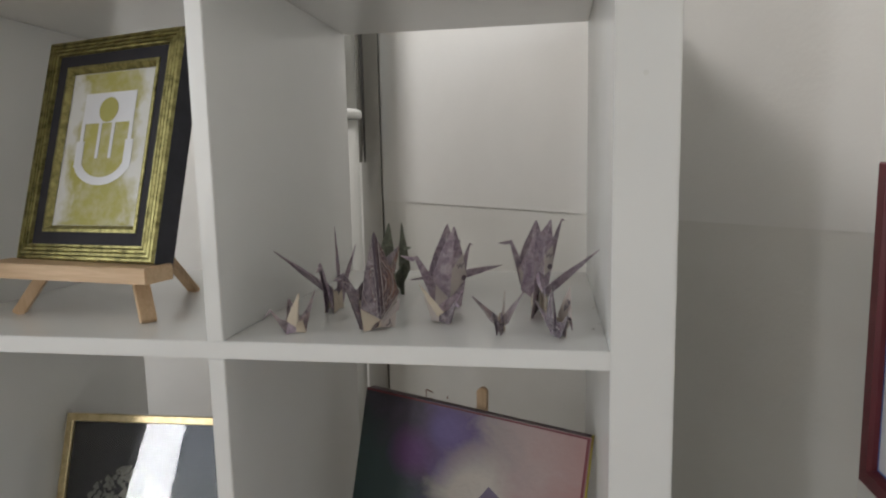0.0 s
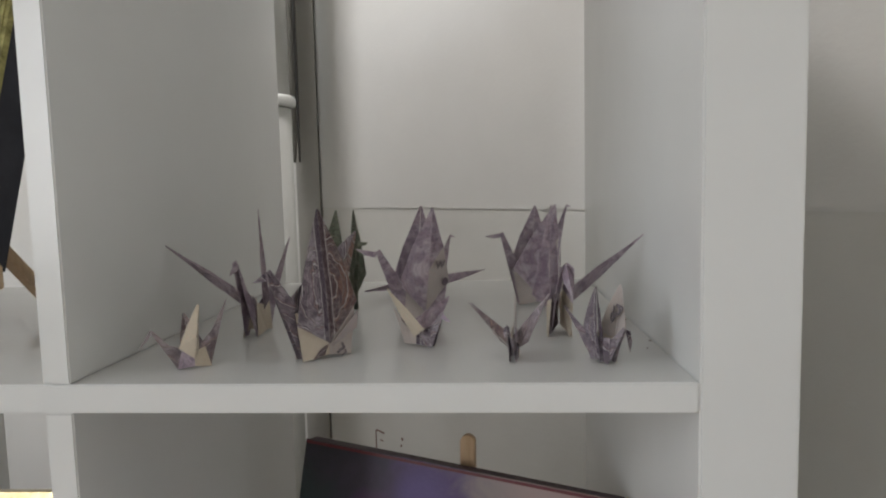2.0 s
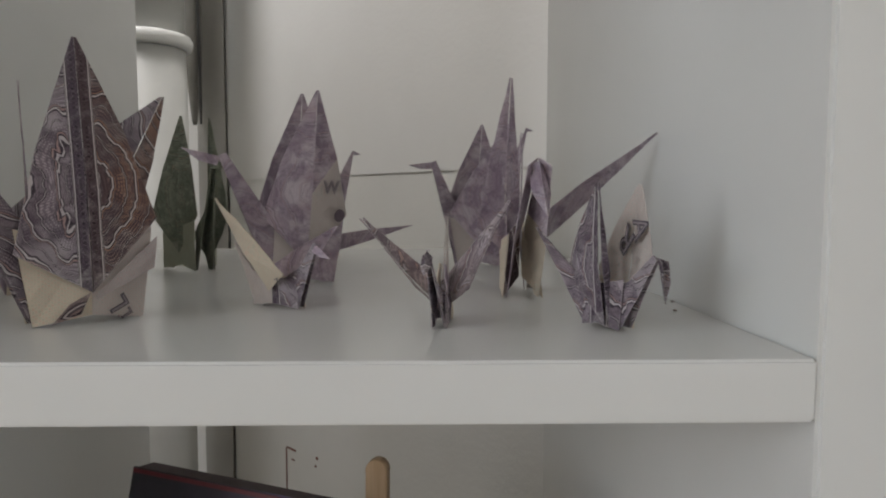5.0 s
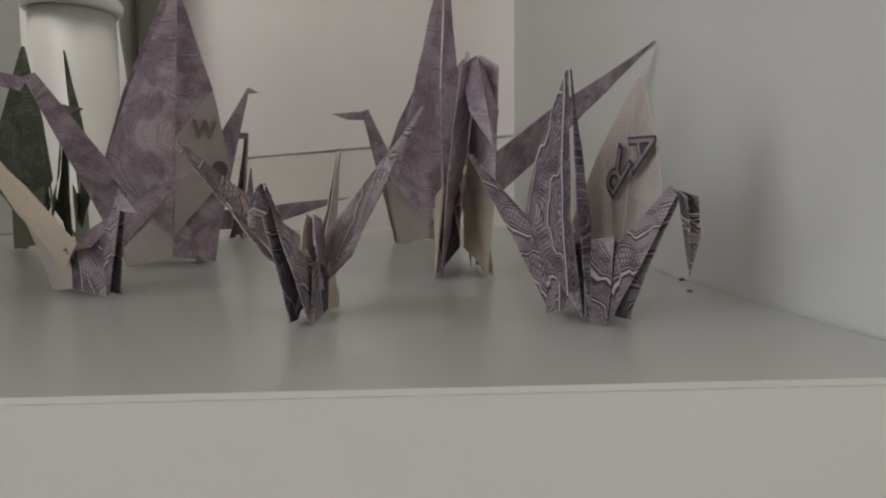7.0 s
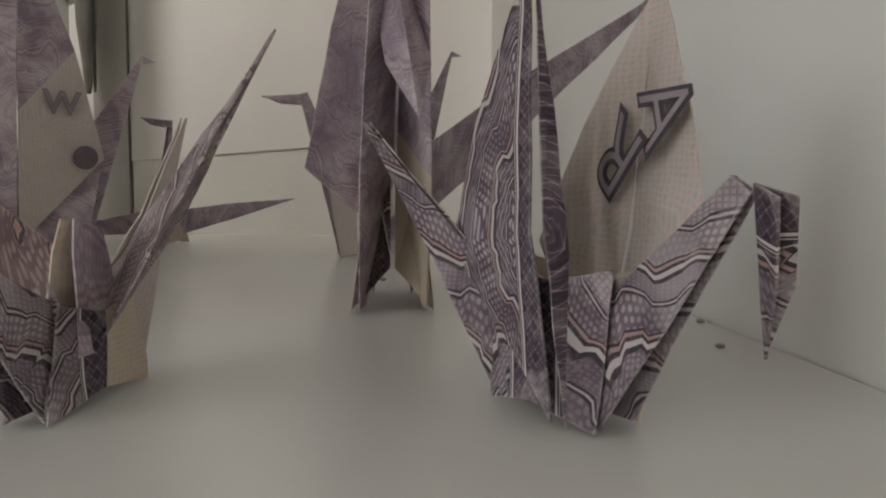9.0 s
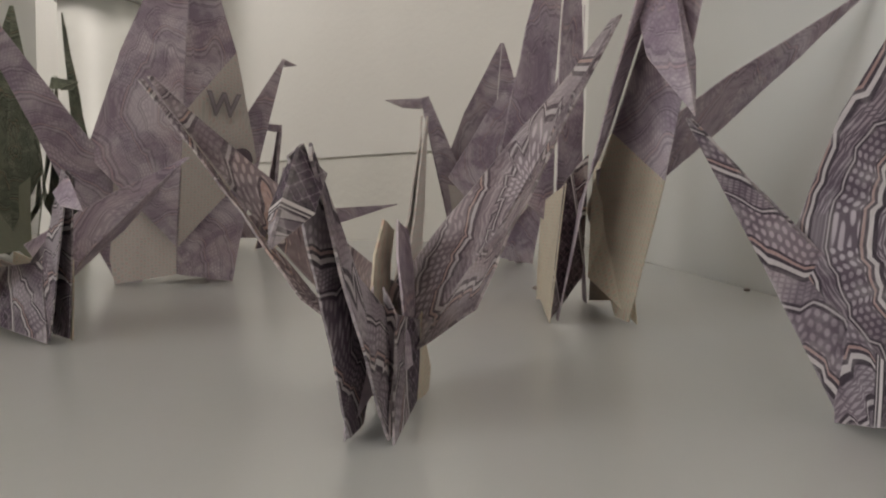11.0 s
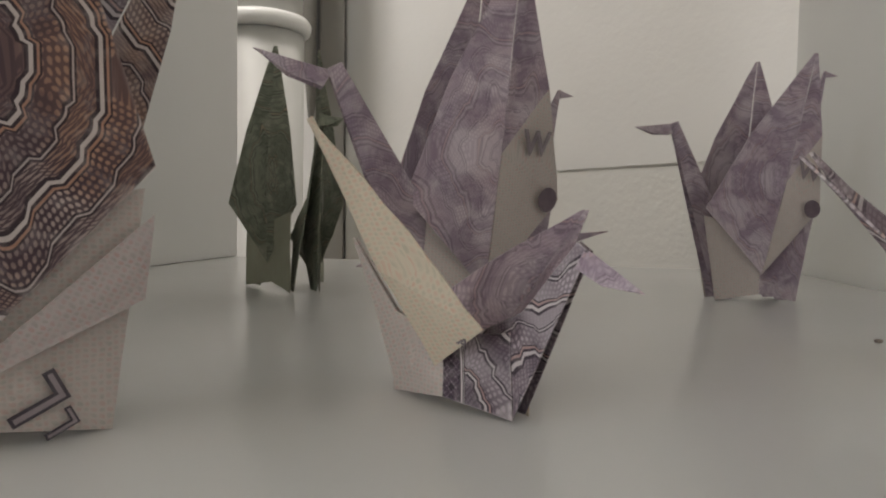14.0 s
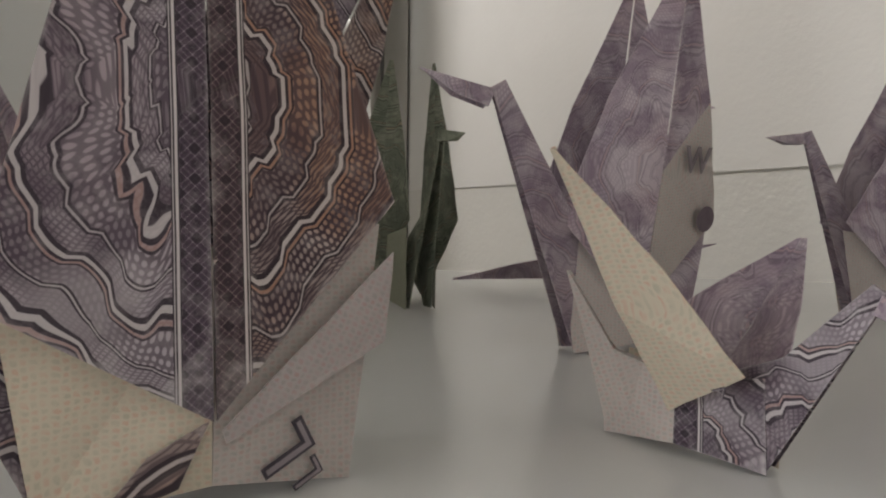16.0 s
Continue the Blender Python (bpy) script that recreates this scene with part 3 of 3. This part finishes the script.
    # a printed fold that lies loose on the body, and the turned-up band beneath a wing
    if leaf is not None:
        y = gap * 1.14
        sheet("loose_fold", [(Vector((0.0004, y, ch * .30)), Vector((length * .40, y * .90, ch * .20)), Vector((length * .72, y * .80, 0.0004)), Vector((length * .22, y * 1.0, ch * .10)))],
              ob, [leaf], (0, y - .012, 0), (0.5, 0.2, 0.8), seed=seed + 11)
        side = [Vector((-0.0006, gap * 1.05 + .0014, ch * .27)), Vector((-cw * .99, gap * .86 + .0020, ch * .82)), Vector((-cw * .93, gap * .88 + .0021, ch * .50)), Vector((-0.0010, gap * 1.05 + .0016, ch * .23))]
        sheet("folded_band", [side], ob, [TINTED], (0, gap, 0), (1, 0, 0.5), seed=seed + 12)
    # neck and tail: narrow folded strips rising from the ends of the body
    for name, top, width, x in (("neck", loc(neck), neck_width, 1), ("tail", loc(tail), tail_width, -1)):
        foot = Vector((x * length * .98, 0, 0.0003))
        heel = Vector((x * length * .55, 0, 0.0003))
        inner = Vector((x * length * .15, 0, ch * .75))
        run = (top - foot).normalized()
        across = Vector((-x * run.z, 0, abs(run.x) * 1.0 + 0.1)).normalized()
        spread = neck_open if name == "neck" else 0.0006
        for s in (1, -1):
            low_o, mid_o, top_o = (Vector((0, s * v, 0)) for v in (gap * (front if x > 0 else rear) * .80, max(spread, gap * .26), spread * .7))
            keel = Vector((0, s * 0.0003, 0))
            tipw = width * (0.35 if name == "neck" else 0.05)
            m1 = lerp(foot, top, 0.5)
            q = [foot + low_o, m1 + mid_o, m1 + across * width + keel, inner + keel * 3, heel + low_o * .9]
            q2 = [m1 + mid_o, top + top_o, top + across * tipw + keel, m1 + across * width + keel]
            skin = (tail_mat or printed) if name == "tail" else printed
            sheet(name, [q, q2], ob, [skin, paper], foot - across * 0.0062, tuple(across), seed=seed + x * 5 + s, crumple=0.0002, slots=[1 if x > 0 and s in neck_plain else 0, 0])
    k = loc(neck)
    bk = loc(beak)
    run = (bk - k).normalized()
    across = run.cross(Vector((0, 1, 0)))
    if across.length < 0.3:
        across = run.cross(Vector((1, 0, 0)))
    across.normalize()
    if across.z > 0:
        across = -across
    w = neck_width * .42
    for s in (1, -1):
        thin = Vector((0, s * (0.0009 + 0.06 * neck_width + neck_open * .25), 0))
        sheet("head", [(k - run * w * .3, bk, lerp(k, bk, .5) + across * w * .8 + thin, k + across * w + thin)], ob, [head_mat or printed, paper], k, tuple(run),
              seed=seed + s, crumple=0.00012, cuts=2)
    if tail_bend is not None:
        t, e = loc(tail), loc(tail_bend)
        for s in (1, -1):
            thin = Vector((0, s * 0.0007, 0))
            sheet("tail_tip", [(t - Vector((0, 0, .0022)) + thin, t + thin * .2, e)], ob, [printed], t, (1, 0, 0), cuts=2, crumple=0.0001, seed=seed)
    return ob


# cranes in the front row
crane((0.0535, 0.036), 212, 0.0095, 0.0048, (0.0066, 0.013), [(0.0095, -0.011, 0.039), (-0.010, 0.011, 0.030)],
      (-0.0175, -0.016, 0.0245), (-0.0275, -0.010, 0.013), (0.0145, 0.017, 0.037), "small folded banknote crane with a cream wing on the shelf",
      printed=ENGRAVED, neck_width=0.004, tail_width=0.004, wing_paper={1: CREAM}, body={(1, 1): LILAC, (-1, 1): LILAC}, widths={(1, 1): 1.3, (1, -1): 0.35}, low=0.46)
crane((0.1255, 0.058), 224, 0.0160, 0.0080, (0.0210, 0.033), [(0.0, 0.0, 0.091), (0.0185, 0.022, 0.0757)],
      (-0.0235, -0.031, 0.056), (-0.032, -0.028, 0.050), (0.010, 0.010, 0.055), "large violet banknote crane with tall closed wings",
      printed=BOLD, second=LILAC_WARM, neck_width=0.011, tail_width=0.008, body={(1, -1): PALE}, drop={(1, 1): 0.010}, leaf=LILAC_WARM,
      marks=((1, -1, 0.52, 0.15, 0.0088, 125, "L"), (1, -1, 0.36, 0.04, 0.0052, 125, "L")))
crane((0.183, 0.0856), -36, 0.0115, 0.0035, (0.0115, 0.013), [(-0.0183, -0.0142, 0.0397), (0.0188, 0.0173, 0.0289)],
      (0.0172, -0.0175, 0.0236), (0.0225, -0.0240, 0.0195), (-0.0165, 0.001, 0.024), "small folded banknote crane with a cream wing and bent head",
      printed=BOLD, neck_width=0.0055, tail_width=0.004, wing_paper={-1: CREAM, 1: LILAC}, body={(-1, 1): BOLD, (-1, -1): PALE}, head_mat=LILAC, tail_mat=PALE, low=0.48,
      twist=(0, -16), widths={(-1, -1): 0.55}, front=0.5, letters=((-1, 1, 0.78, 0.06, 0.0022, -10, "A", 1),))
crane((0.243, 0.0492), -99, 0.0090, 0.0026, (0.0064, 0.012), [(-0.0257, 0.0027, 0.0333), (0.0211, -0.0016, 0.0391)],
      (-0.0048, -0.0219, 0.0239), (-0.0056, -0.0250, 0.0180), (0.0022, 0.0288, 0.0335), "small violet banknote crane with wings spread in a V",
      printed=BOLD, neck_width=0.005, tail_width=0.0048, low=0.52, body={(1, 1): BOLD, (-1, 1): BOLD, (-1, -1): BOLD}, front=0.85, rear=0.75,
      twist=(38, -38), widths={(1, 1): 1.35, (1, -1): 1.35, (-1, -1): 0.9}, bulge=0.03, neck_open=0.0012, tail_mat=PALE, wing_paper={1: ENGRAVED, -1: ENGRAVED}, chest={1: BOLD, -1: LILAC}, hump=0.0195)
crane((0.2941, 0.0434), -59, 0.0076, 0.0045, (0.0095, 0.017), [(-0.0051, -0.0054, 0.044), (0.0100, 0.0022, 0.0440)],
      (0.0078, -0.0218, 0.0224), (0.0115, -0.0178, 0.0095), (-0.0207, 0.0100, 0.0305), "small violet banknote crane with upright wings and drooping head",
      printed=BOLD, neck_width=0.006, tail_width=0.005, wing_paper={1: PALE}, low=0.05, body={(-1, 1): BOLD, (-1, -1): BOLD},
      widths={(-1, -1): 1.3, (-1, 1): 0.6, (1, 1): 1.4}, slit=0.0010, front=0.7, rear=0.7, low_x={-1: 0.0055},
      letters=((1, 1, 0.45, 0.94, 0.0102, -60, "A", -1), (1, 1, 0.0, 0.60, 0.0112, 150, "R", -1)))
# cranes behind them
crane((0.060, 0.128), -92, 0.0150, 0.0060, (0.0110, 0.026), [(-0.059, -0.015, 0.066), (0.004, 0.0, 0.090)],
      (-0.001, -0.037, 0.055), (-0.003, -0.041, 0.047), (0.015, 0.036, 0.067), "violet banknote crane with one wing stretched sideways",
      neck_width=0.010, tail_width=0.008, twist=(35, 25), front=0.9, neck_open=0.002, low=0.6, chest={1: LILAC, -1: CREAM})
crane((0.276, 0.1185), -90, 0.0155, 0.0075, (0.0120, 0.028), [(-0.004, -0.0045, 0.089), (0.0582, -0.0004, 0.0674)],
      (0.001, -0.0485, 0.051), (0.004, -0.050, 0.033), (0.005, 0.0265, 0.070), "violet banknote crane with one wing up and one stretched sideways",
      neck_width=0.014, tail_width=0.008, twist=(-30, -55), widths={(1, 1): 1.3, (1, -1): 1.3}, front=1.07, low=0.6, neck_open=0.0060, chest={1: CREAM, -1: LILAC_WARM}, neck_plain=(1,))
crane((0.104, 0.222), -56, 0.0160, 0.0085, (0.0165, 0.031), [(-0.0023, -0.013, 0.0858), (0.0112, -0.0075, 0.0854)],
      (0.019, -0.025, 0.060), (0.026, -0.024, 0.059), (-0.010, 0.014, 0.036), "dark green banknote crane with closed wings",
      printed=GREEN_INK, paper=GREEN_PALE, neck_width=0.009, tail_width=0.007, rear=1.8, front=0.6, twist=(18, 56), widths={(-1, -1): 0.8, (-1, 1): 0.6})
crane((0.177, 0.157), 207, 0.0140, 0.0075, (0.0200, 0.032), [(0.012, -0.018, 0.088), (0.002, -0.002, 0.089)],
      (-0.028, -0.033, 0.058), (-0.041, -0.040, 0.061), (0.022, 0.030, 0.065), "tall violet banknote crane with closed wings and long neck",
      paper=PALE, neck_width=0.010, tail_width=0.010, tail_bend=(0.026, 0.029, 0.063), plain_half=(1, -1), body={(1, -1): LILAC},
      letters=((1, -1, 0.46, 0.60, 0.0080, 28, "W", 1), (1, -1, 0.74, 0.30, 0.0062, 0, "dot", 1)))
crane((0.268, 0.236), 192, 0.0140, 0.0070, (0.0200, 0.032), [(0.019, -0.001, 0.086), (0.002, 0.006, 0.085)],
      (-0.029, -0.001, 0.062), (-0.042, -0.008, 0.060), (0.032, 0.024, 0.085), "tall violet banknote crane with closed wings and level beak",
      paper=PALE, neck_width=0.009, tail_width=0.010, tail_bend=(0.036, 0.023, 0.083), plain_half=(1, -1), body={(1, -1): LILAC},
      letters=((1, -1, 0.46, 0.60, 0.0080, 28, "W", 1), (1, -1, 0.74, 0.30, 0.0062, 0, "dot", 1)))
crane((0.167, 0.297), -95, 0.0140, 0.0060, (0.0045, 0.016), [(-0.061, 0.0, 0.003), (0.059, 0.009, 0.022)],
      (0.006, -0.012, 0.057), (-0.006, -0.014, 0.058), (-0.002, 0.030, 0.040), "grey banknote crane with both wings lowered flat",
      neck_width=0.008, tail_width=0.008)


# ---- framed pieces on the shelves ----
def ring_profile(w, h, steps, bm=None, corner_bevel=0.0):
    """A mitred picture frame lying in x (width) and z (height), front towards -y. steps: (inset, y) from the outer back edge inwards."""
    bm = bm or bmesh.new()
    loops = []
    for inset, y in steps:
        loops.append([bm.verts.new((x * (w / 2 - inset), y, z * (h / 2 - inset))) for x, z in ((-1, -1), (1, -1), (1, 1), (-1, 1))])
    for a, b in zip(loops, loops[1:]):
        for k in range(4):
            bm.faces.new((a[k], a[(k + 1) % 4], b[(k + 1) % 4], b[k]))
    return bm


def slab(w, h, y0, y1, cx=0.0, cz=0.0):
    return box(cx - w / 2, cx + w / 2, y0, y1, cz - h / 2, cz + h / 2)


def bar(p, q, wide, deep, bm=None, bevel=0.0008):
    """A squared wooden bar between two points."""
    bm = bm or bmesh.new()
    p, q = Vector(p), Vector(q)
    up = (q - p)
    n = up.length
    made = box(-wide / 2, wide / 2, -deep / 2, deep / 2, 0, n, bevel)
    turn = up.to_track_quat('Z', 'Y').to_matrix().to_4x4()
    bmesh.ops.transform(made, matrix=Matrix.Translation(p) @ turn, verts=made.verts)
    me = bpy.data.meshes.new("bar")
    made.to_mesh(me)
    made.free()
    bm.from_mesh(me)
    bpy.data.meshes.remove(me)
    return bm


def arc_band(r0, r1, a0, a1, n, y, bm=None, cx=0.0, cz=0.0):
    bm = bm or bmesh.new()
    pts = [(math.cos(radians(a0 + (a1 - a0) * k / n)), math.sin(radians(a0 + (a1 - a0) * k / n))) for k in range(n + 1)]
    out = [bm.verts.new((cx + r1 * c, y, cz + r1 * s)) for c, s in pts]
    inn = [bm.verts.new((cx + r0 * c, y, cz + r0 * s)) for c, s in pts]
    for k in range(n):
        bm.faces.new((out[k], out[k + 1], inn[k + 1], inn[k]))
    return bm


def easel(at, turn, label, width, ledge_z, lean, height):
    """A small table easel: two front legs, a ledge, an upright and a rear leg."""
    ob = thing("table_easel", pose(at[0], at[1], at[2], 0, 0, turn), label, "easel")
    back = math.tan(radians(lean))
    for x in (-1, 1):
        part("leg", bar((x * width / 2, -0.012, 0), (x * width * .33, 0.010, ledge_z + .012), 0.015, 0.012), PINE_UP, ob)
    part("ledge", box(-width * .62, width * .62, -0.034, 0.004, ledge_z, ledge_z + .016, 0.001), PINE, ob)
    part("upright", bar((0, 0.016, ledge_z - .01), (0, 0.016 + back * (height - ledge_z), height), 0.013, 0.008), PINE_UP, ob, "rounded wooden upright")
    part("rear_leg", bar((0.019, 0.142, 0), (0.006, 0.022 + back * height * .55, height * .6), 0.015, 0.008), PINE_UP, ob)
    return ob


# gold and black frame on a small easel in the upper compartment
easel((-0.1985, 0.087, Z), -9, "small pine table easel holding a gold and black frame", 0.177, 0.043, 16, 0.19)
pic = thing("picture_frame", pose(-0.1970, 0.080, Z + 0.0592, 0, 0, -13) @ pose(0, 0, 0, -16, -0.5), "ridged gold and black frame around an olive print", "picture frame")
W, HT = 0.200, 0.2505
up = Matrix.Translation((0, 0, HT / 2))


def raised(name, bm, material, parent, label="", shift=up):
    bmesh.ops.transform(bm, matrix=shift, verts=bm.verts)
    return part(name, bm, material, parent, label)


raised("outer_moulding", ring_profile(W, HT, [(0.0000, 0.0), (0.0018, -0.003), (0.0044, -0.0035), (0.0048, -0.001), (0.0062, -0.0032), (0.0088, -0.0035), (0.0092, -0.001), (0.0106, -0.003), (0.0132, -0.0035), (0.0136, -0.001), (0.0150, -0.003), (0.0172, -0.003), (0.0180, 0.001)]), GOLD, pic, "ridged gold moulding")
raised("frame_side", ring_profile(W - .0004, HT - .0004, [(0.004, 0.026), (0.0, 0.025), (0.0, 0.0004)]), BLACK, pic, "black painted side")
raised("inner_band", ring_profile(W, HT, [(0.0172, 0.0005), (0.0310, 0.0010)]), MATT_BLACK, pic, "black inner band")
raised("slip", ring_profile(W, HT, [(0.0306, 0.004), (0.0312, 0.000), (0.0345, -0.0005), (0.0390, 0.005)]), GOLD, pic, "gold slip")
raised("backing", slab(W - .03, HT - .03, 0.012, 0.024), BLACK, pic)
raised("print", slab(W - .075, HT - .075, 0.006, 0.008), WHITE_PRINT, pic, "olive and white print")
iw, ih = W - .078, HT - .078
raised("olive_field", slab(iw * .995, ih * .995, 0.0055, 0.0058), OLIVE_WASH, pic)
raised("white_block", slab(iw * .62, ih * .20, 0.0050, 0.0053, 0.0, ih * .26), WHITE_PRINT, pic)
bm = arc_band(iw * .26, iw * .36, 200, 340, 28, 0.0051)
for vert in bm.verts:
    vert.co.z = vert.co.z * 0.72 - ih * .06
raised("emblem_bowl", bm, WHITE_PRINT, pic)
for x, half, z0, z1 in ((.297, .047, -.125, .045), (.292, .022, .045, .17), (.08, .018, -.07, .17)):
    for side in (-1, 1):
        raised("emblem_stroke", box((side * x - half) * iw, (side * x + half) * iw, 0.0049, 0.0052, z0 * ih, z1 * ih), WHITE_PRINT, pic)
bm = bmesh.new()
bmesh.ops.create_circle(bm, cap_ends=True, radius=iw * .115, segments=28)
raised("olive_disc", bm, OLIVE, pic, shift=up @ pose(0, 0.0046, ih * .245, 90))

# brass frame with glazed dark picture in the lower compartment
LOW = Z - PITCH
glazed = thing("picture_frame", pose(-0.224, 0.148, LOW + .0005, 0, 0, 2) @ pose(0, 0, 0, -19), "thin brass frame with a glazed dark picture", "picture frame")
W, HT = 0.235, 0.198
up = Matrix.Translation((0, 0, HT / 2))
raised("moulding", ring_profile(W, HT, [(0.0, 0.014), (0.0, 0.001), (0.001, 0.0), (0.009, 0.0), (0.010, 0.001), (0.0105, 0.006)]), BRASS, glazed, "polished brass moulding", up)
raised("mount", slab(W - .018, HT - .018, 0.0062, 0.012), BLACK, glazed, "black mount", up)
GLASS, nt, b = node_material("picture_glass", 0.02)
b.inputs["Transmission Weight"].default_value = 1.0
b.inputs["IOR"].default_value = 1.5
pane = raised("pane", slab(W - .0195, HT - .0195, 0.0030, 0.0045), GLASS, glazed, "clear glass pane", up)
pane.visible_shadow = False
bm = bmesh.new()
random.seed(5)
for k in range(420):
    a, r = random.random() * 6.28, (random.random() ** 0.5) * 0.052
    bmesh.ops.create_circle(bm, cap_ends=True, radius=0.0014 + random.random() * .0026, segments=8,
                            matrix=pose(r * math.cos(a) * 1.1 - .02, 0.0060 - k * 0.000004, r * math.sin(a) - .018, 90))
BLOSSOM = painted("pale_blossom_print", (0.35, 0.36, 0.33), (0.62, 0.60, 0.52), 0.7, 90, 300)
raised("blossom_print", bm, BLOSSOM, glazed, "pale dotted blossom shape", up)

# unframed painting on an easel in the compartment below the birds
CANVAS, nt, b = node_material("abstract_painting", 0.45)
co = nt.nodes.new("ShaderNodeTexCoord").outputs["Object"]
sp = nt.nodes.new("ShaderNodeSeparateXYZ")
nt.links.new(co, sp.inputs[0])
cloud = noise_out(nt, co, 16, 5.0, 0.6, 0.8)
along = maths(nt, 'ADD', maths(nt, 'MULTIPLY', sp.outputs[0], 3.6), maths(nt, 'MULTIPLY_ADD', cloud, 0.5, -0.25))
c = ramp(nt, along, [(0.02, (0.012, 0.012, 0.018)), (0.28, (0.06, 0.045, 0.075)), (0.45, (0.12, 0.08, 0.20)), (0.60, (0.30, 0.25, 0.25)), (0.78, (0.36, 0.27, 0.26)), (0.98, (0.34, 0.20, 0.19))])
low_dark = ramp(nt, maths(nt, 'MULTIPLY_ADD', sp.outputs[2], -7.0, maths(nt, 'MULTIPLY_ADD', along, -1.6, 0.5)), [(0.45, (0.0,)), (0.95, (0.9,))])
c = mix(nt, low_dark, c, (0.025, 0.05, 0.05))


def blob(cx, cz, radius, colour, c, amount):
    dx, dz = maths(nt, 'SUBTRACT', sp.outputs[0], cx), maths(nt, 'SUBTRACT', sp.outputs[2], cz)
    d = maths(nt, 'SQRT', maths(nt, 'ADD', maths(nt, 'MULTIPLY', dx, dx), maths(nt, 'MULTIPLY', dz, dz)))
    d = maths(nt, 'ADD', maths(nt, 'DIVIDE', d, radius), maths(nt, 'MULTIPLY_ADD', cloud, 0.9, -0.45))
    return mix(nt, ramp(nt, d, [(0.35, (amount,)), (1.0, (0.0,))]), c, colour)


c = blob(0.073, -0.062, 0.036, (0.13, 0.04, 0.17), c, 0.75)
c = blob(0.110, -0.028, 0.030, (0.15, 0.11, 0.30), c, 0.8)
c = blob(0.150, -0.095, 0.060, (0.50, 0.46, 0.40), c, 0.9)
nt.links.new(c, b.inputs["Base Color"])
bump(nt, b, noise_out(nt, co, 120, 6.0, 0.7), 0.5, 0.0015)
tl, tr = Vector((0.0665, 0.2150, 0.9890)), Vector((0.3300, 0.1450, 0.9675))
ex = (tr - tl).normalized()
ez = Vector((0.02, math.sin(radians(11)), math.cos(radians(11))))
ez = (ez - ex * ez.dot(ex)).normalized()
m = Matrix((ex, ez.cross(ex), ez)).transposed().to_4x4()
m.translation = tl
art = thing("canvas_painting", m, "unframed violet and pink abstract canvas with yellow edge", "painting")
wide, tall = (tr - tl).length, 0.205
part("canvas_face", box(0, wide, -0.0006, 0.0015, -tall, 0, 0.0005), CANVAS, art)
part("canvas_edge", box(0.0006, wide - .0022, 0.0018, 0.017, -tall + .0006, -0.0006, 0.001), UMBER, art, "dark painted canvas edge")
part("canvas_edge", box(wide - .0020, wide - .0002, 0.0018, 0.017, -tall + .0006, -0.0006, 0.0006), YELLOW, art, "yellow painted canvas edge")
bm = bmesh.new()
box(0.0012, wide - .001, -0.0010, -0.0004, -0.0030, -0.0006, bm=bm)
box(wide - .0042, wide - .0012, -0.0010, -0.0004, -tall + .001, -0.003, bm=bm)
part("border_line", bm, RED, art, "dark red painted border")
DUSK = painted("dusky_violet_paint", (0.10, 0.08, 0.14), (0.16, 0.12, 0.19), 0.5, 40, 300)
bm = bmesh.new()
bmesh.ops.create_circle(bm, cap_ends=True, radius=0.030, segments=4, matrix=pose(0.175, -0.0009, -0.108, 90, 0, 0) @ pose(0, 0, 0, 0, 0, 12))
part("painted_diamond", bm, DUSK, art, "dusky violet painted square")
stand = thing("table_easel", pose(0.208, 0.198, LOW - .0045, 0, 0, -14), "small pine easel behind an abstract canvas", "easel")
bm = bar((0, -0.004, 0.03), (0, 0.004, 0.244), 0.0125, 0.007)
part("upright", bm, PINE_UP, stand, "upright with a rounded top")
bm = lathe([(0.00625, -0.0035), (0.00625, 0.0035)], 20)
bmesh.ops.transform(bm, matrix=pose(0, 0.004, 0.244, 90), verts=bm.verts)
part("upright_tip", bm, PINE_UP, stand)
part("ledge", box(-0.10, 0.10, -0.075, -0.012, 0.0055, 0.016, 0.001), PINE, stand)
for x in (-1, 1):
    part("leg", bar((x * 0.085, -0.005, 0.005), (x * 0.02, -0.003, 0.20), 0.013, 0.007), PINE_UP, stand)
part("rear_leg", bar((0, 0.10, 0.005), (0, 0.010, 0.19), 0.012, 0.007), PINE_UP, stand)

# dark red frame on the side wall
hung = thing("picture_frame", pose(X1 - .0005, 0.031, 1.087, 0, 0, -90), "dark red wooden frame hanging on the side wall", "picture frame")
bm = ring_profile(0.28, 0.324, [(0.0, 0.0), (0.0, -0.014), (0.002, -0.016), (0.016, -0.016), (0.019, -0.012), (0.020, -0.006)])
part("moulding", bm, RED, hung, "dark red moulding")
part("picture", slab(0.244, 0.288, -0.007, -0.001), WHITE_PRINT, hung, "pale picture")
BLUE = painted("blue_edge_print", (0.10, 0.16, 0.42), (0.16, 0.24, 0.55), 0.6, 30, 300)
part("picture_border", ring_profile(0.244, 0.288, [(0.0, -0.0074), (0.004, -0.0074)]), BLUE, hung, "blue printed border")

# crumbs lying on the board
bm = bmesh.new()
for x, y, r in ((0.3325, 0.092, 0.0007), (0.326, 0.072, 0.0006), (0.273, 0.155, 0.0008), (0.331, 0.160, 0.0007)):
    bmesh.ops.create_icosphere(bm, subdivisions=1, radius=r, matrix=Matrix.Translation((x, y, Z + r * .6)) @ Matrix.Diagonal((1.4, 1, .7, 1)))
tagged(part("crumbs", bm, GREY_MARK), "few tiny dark crumbs lying on the white board", "crumbs", kind="stuff")
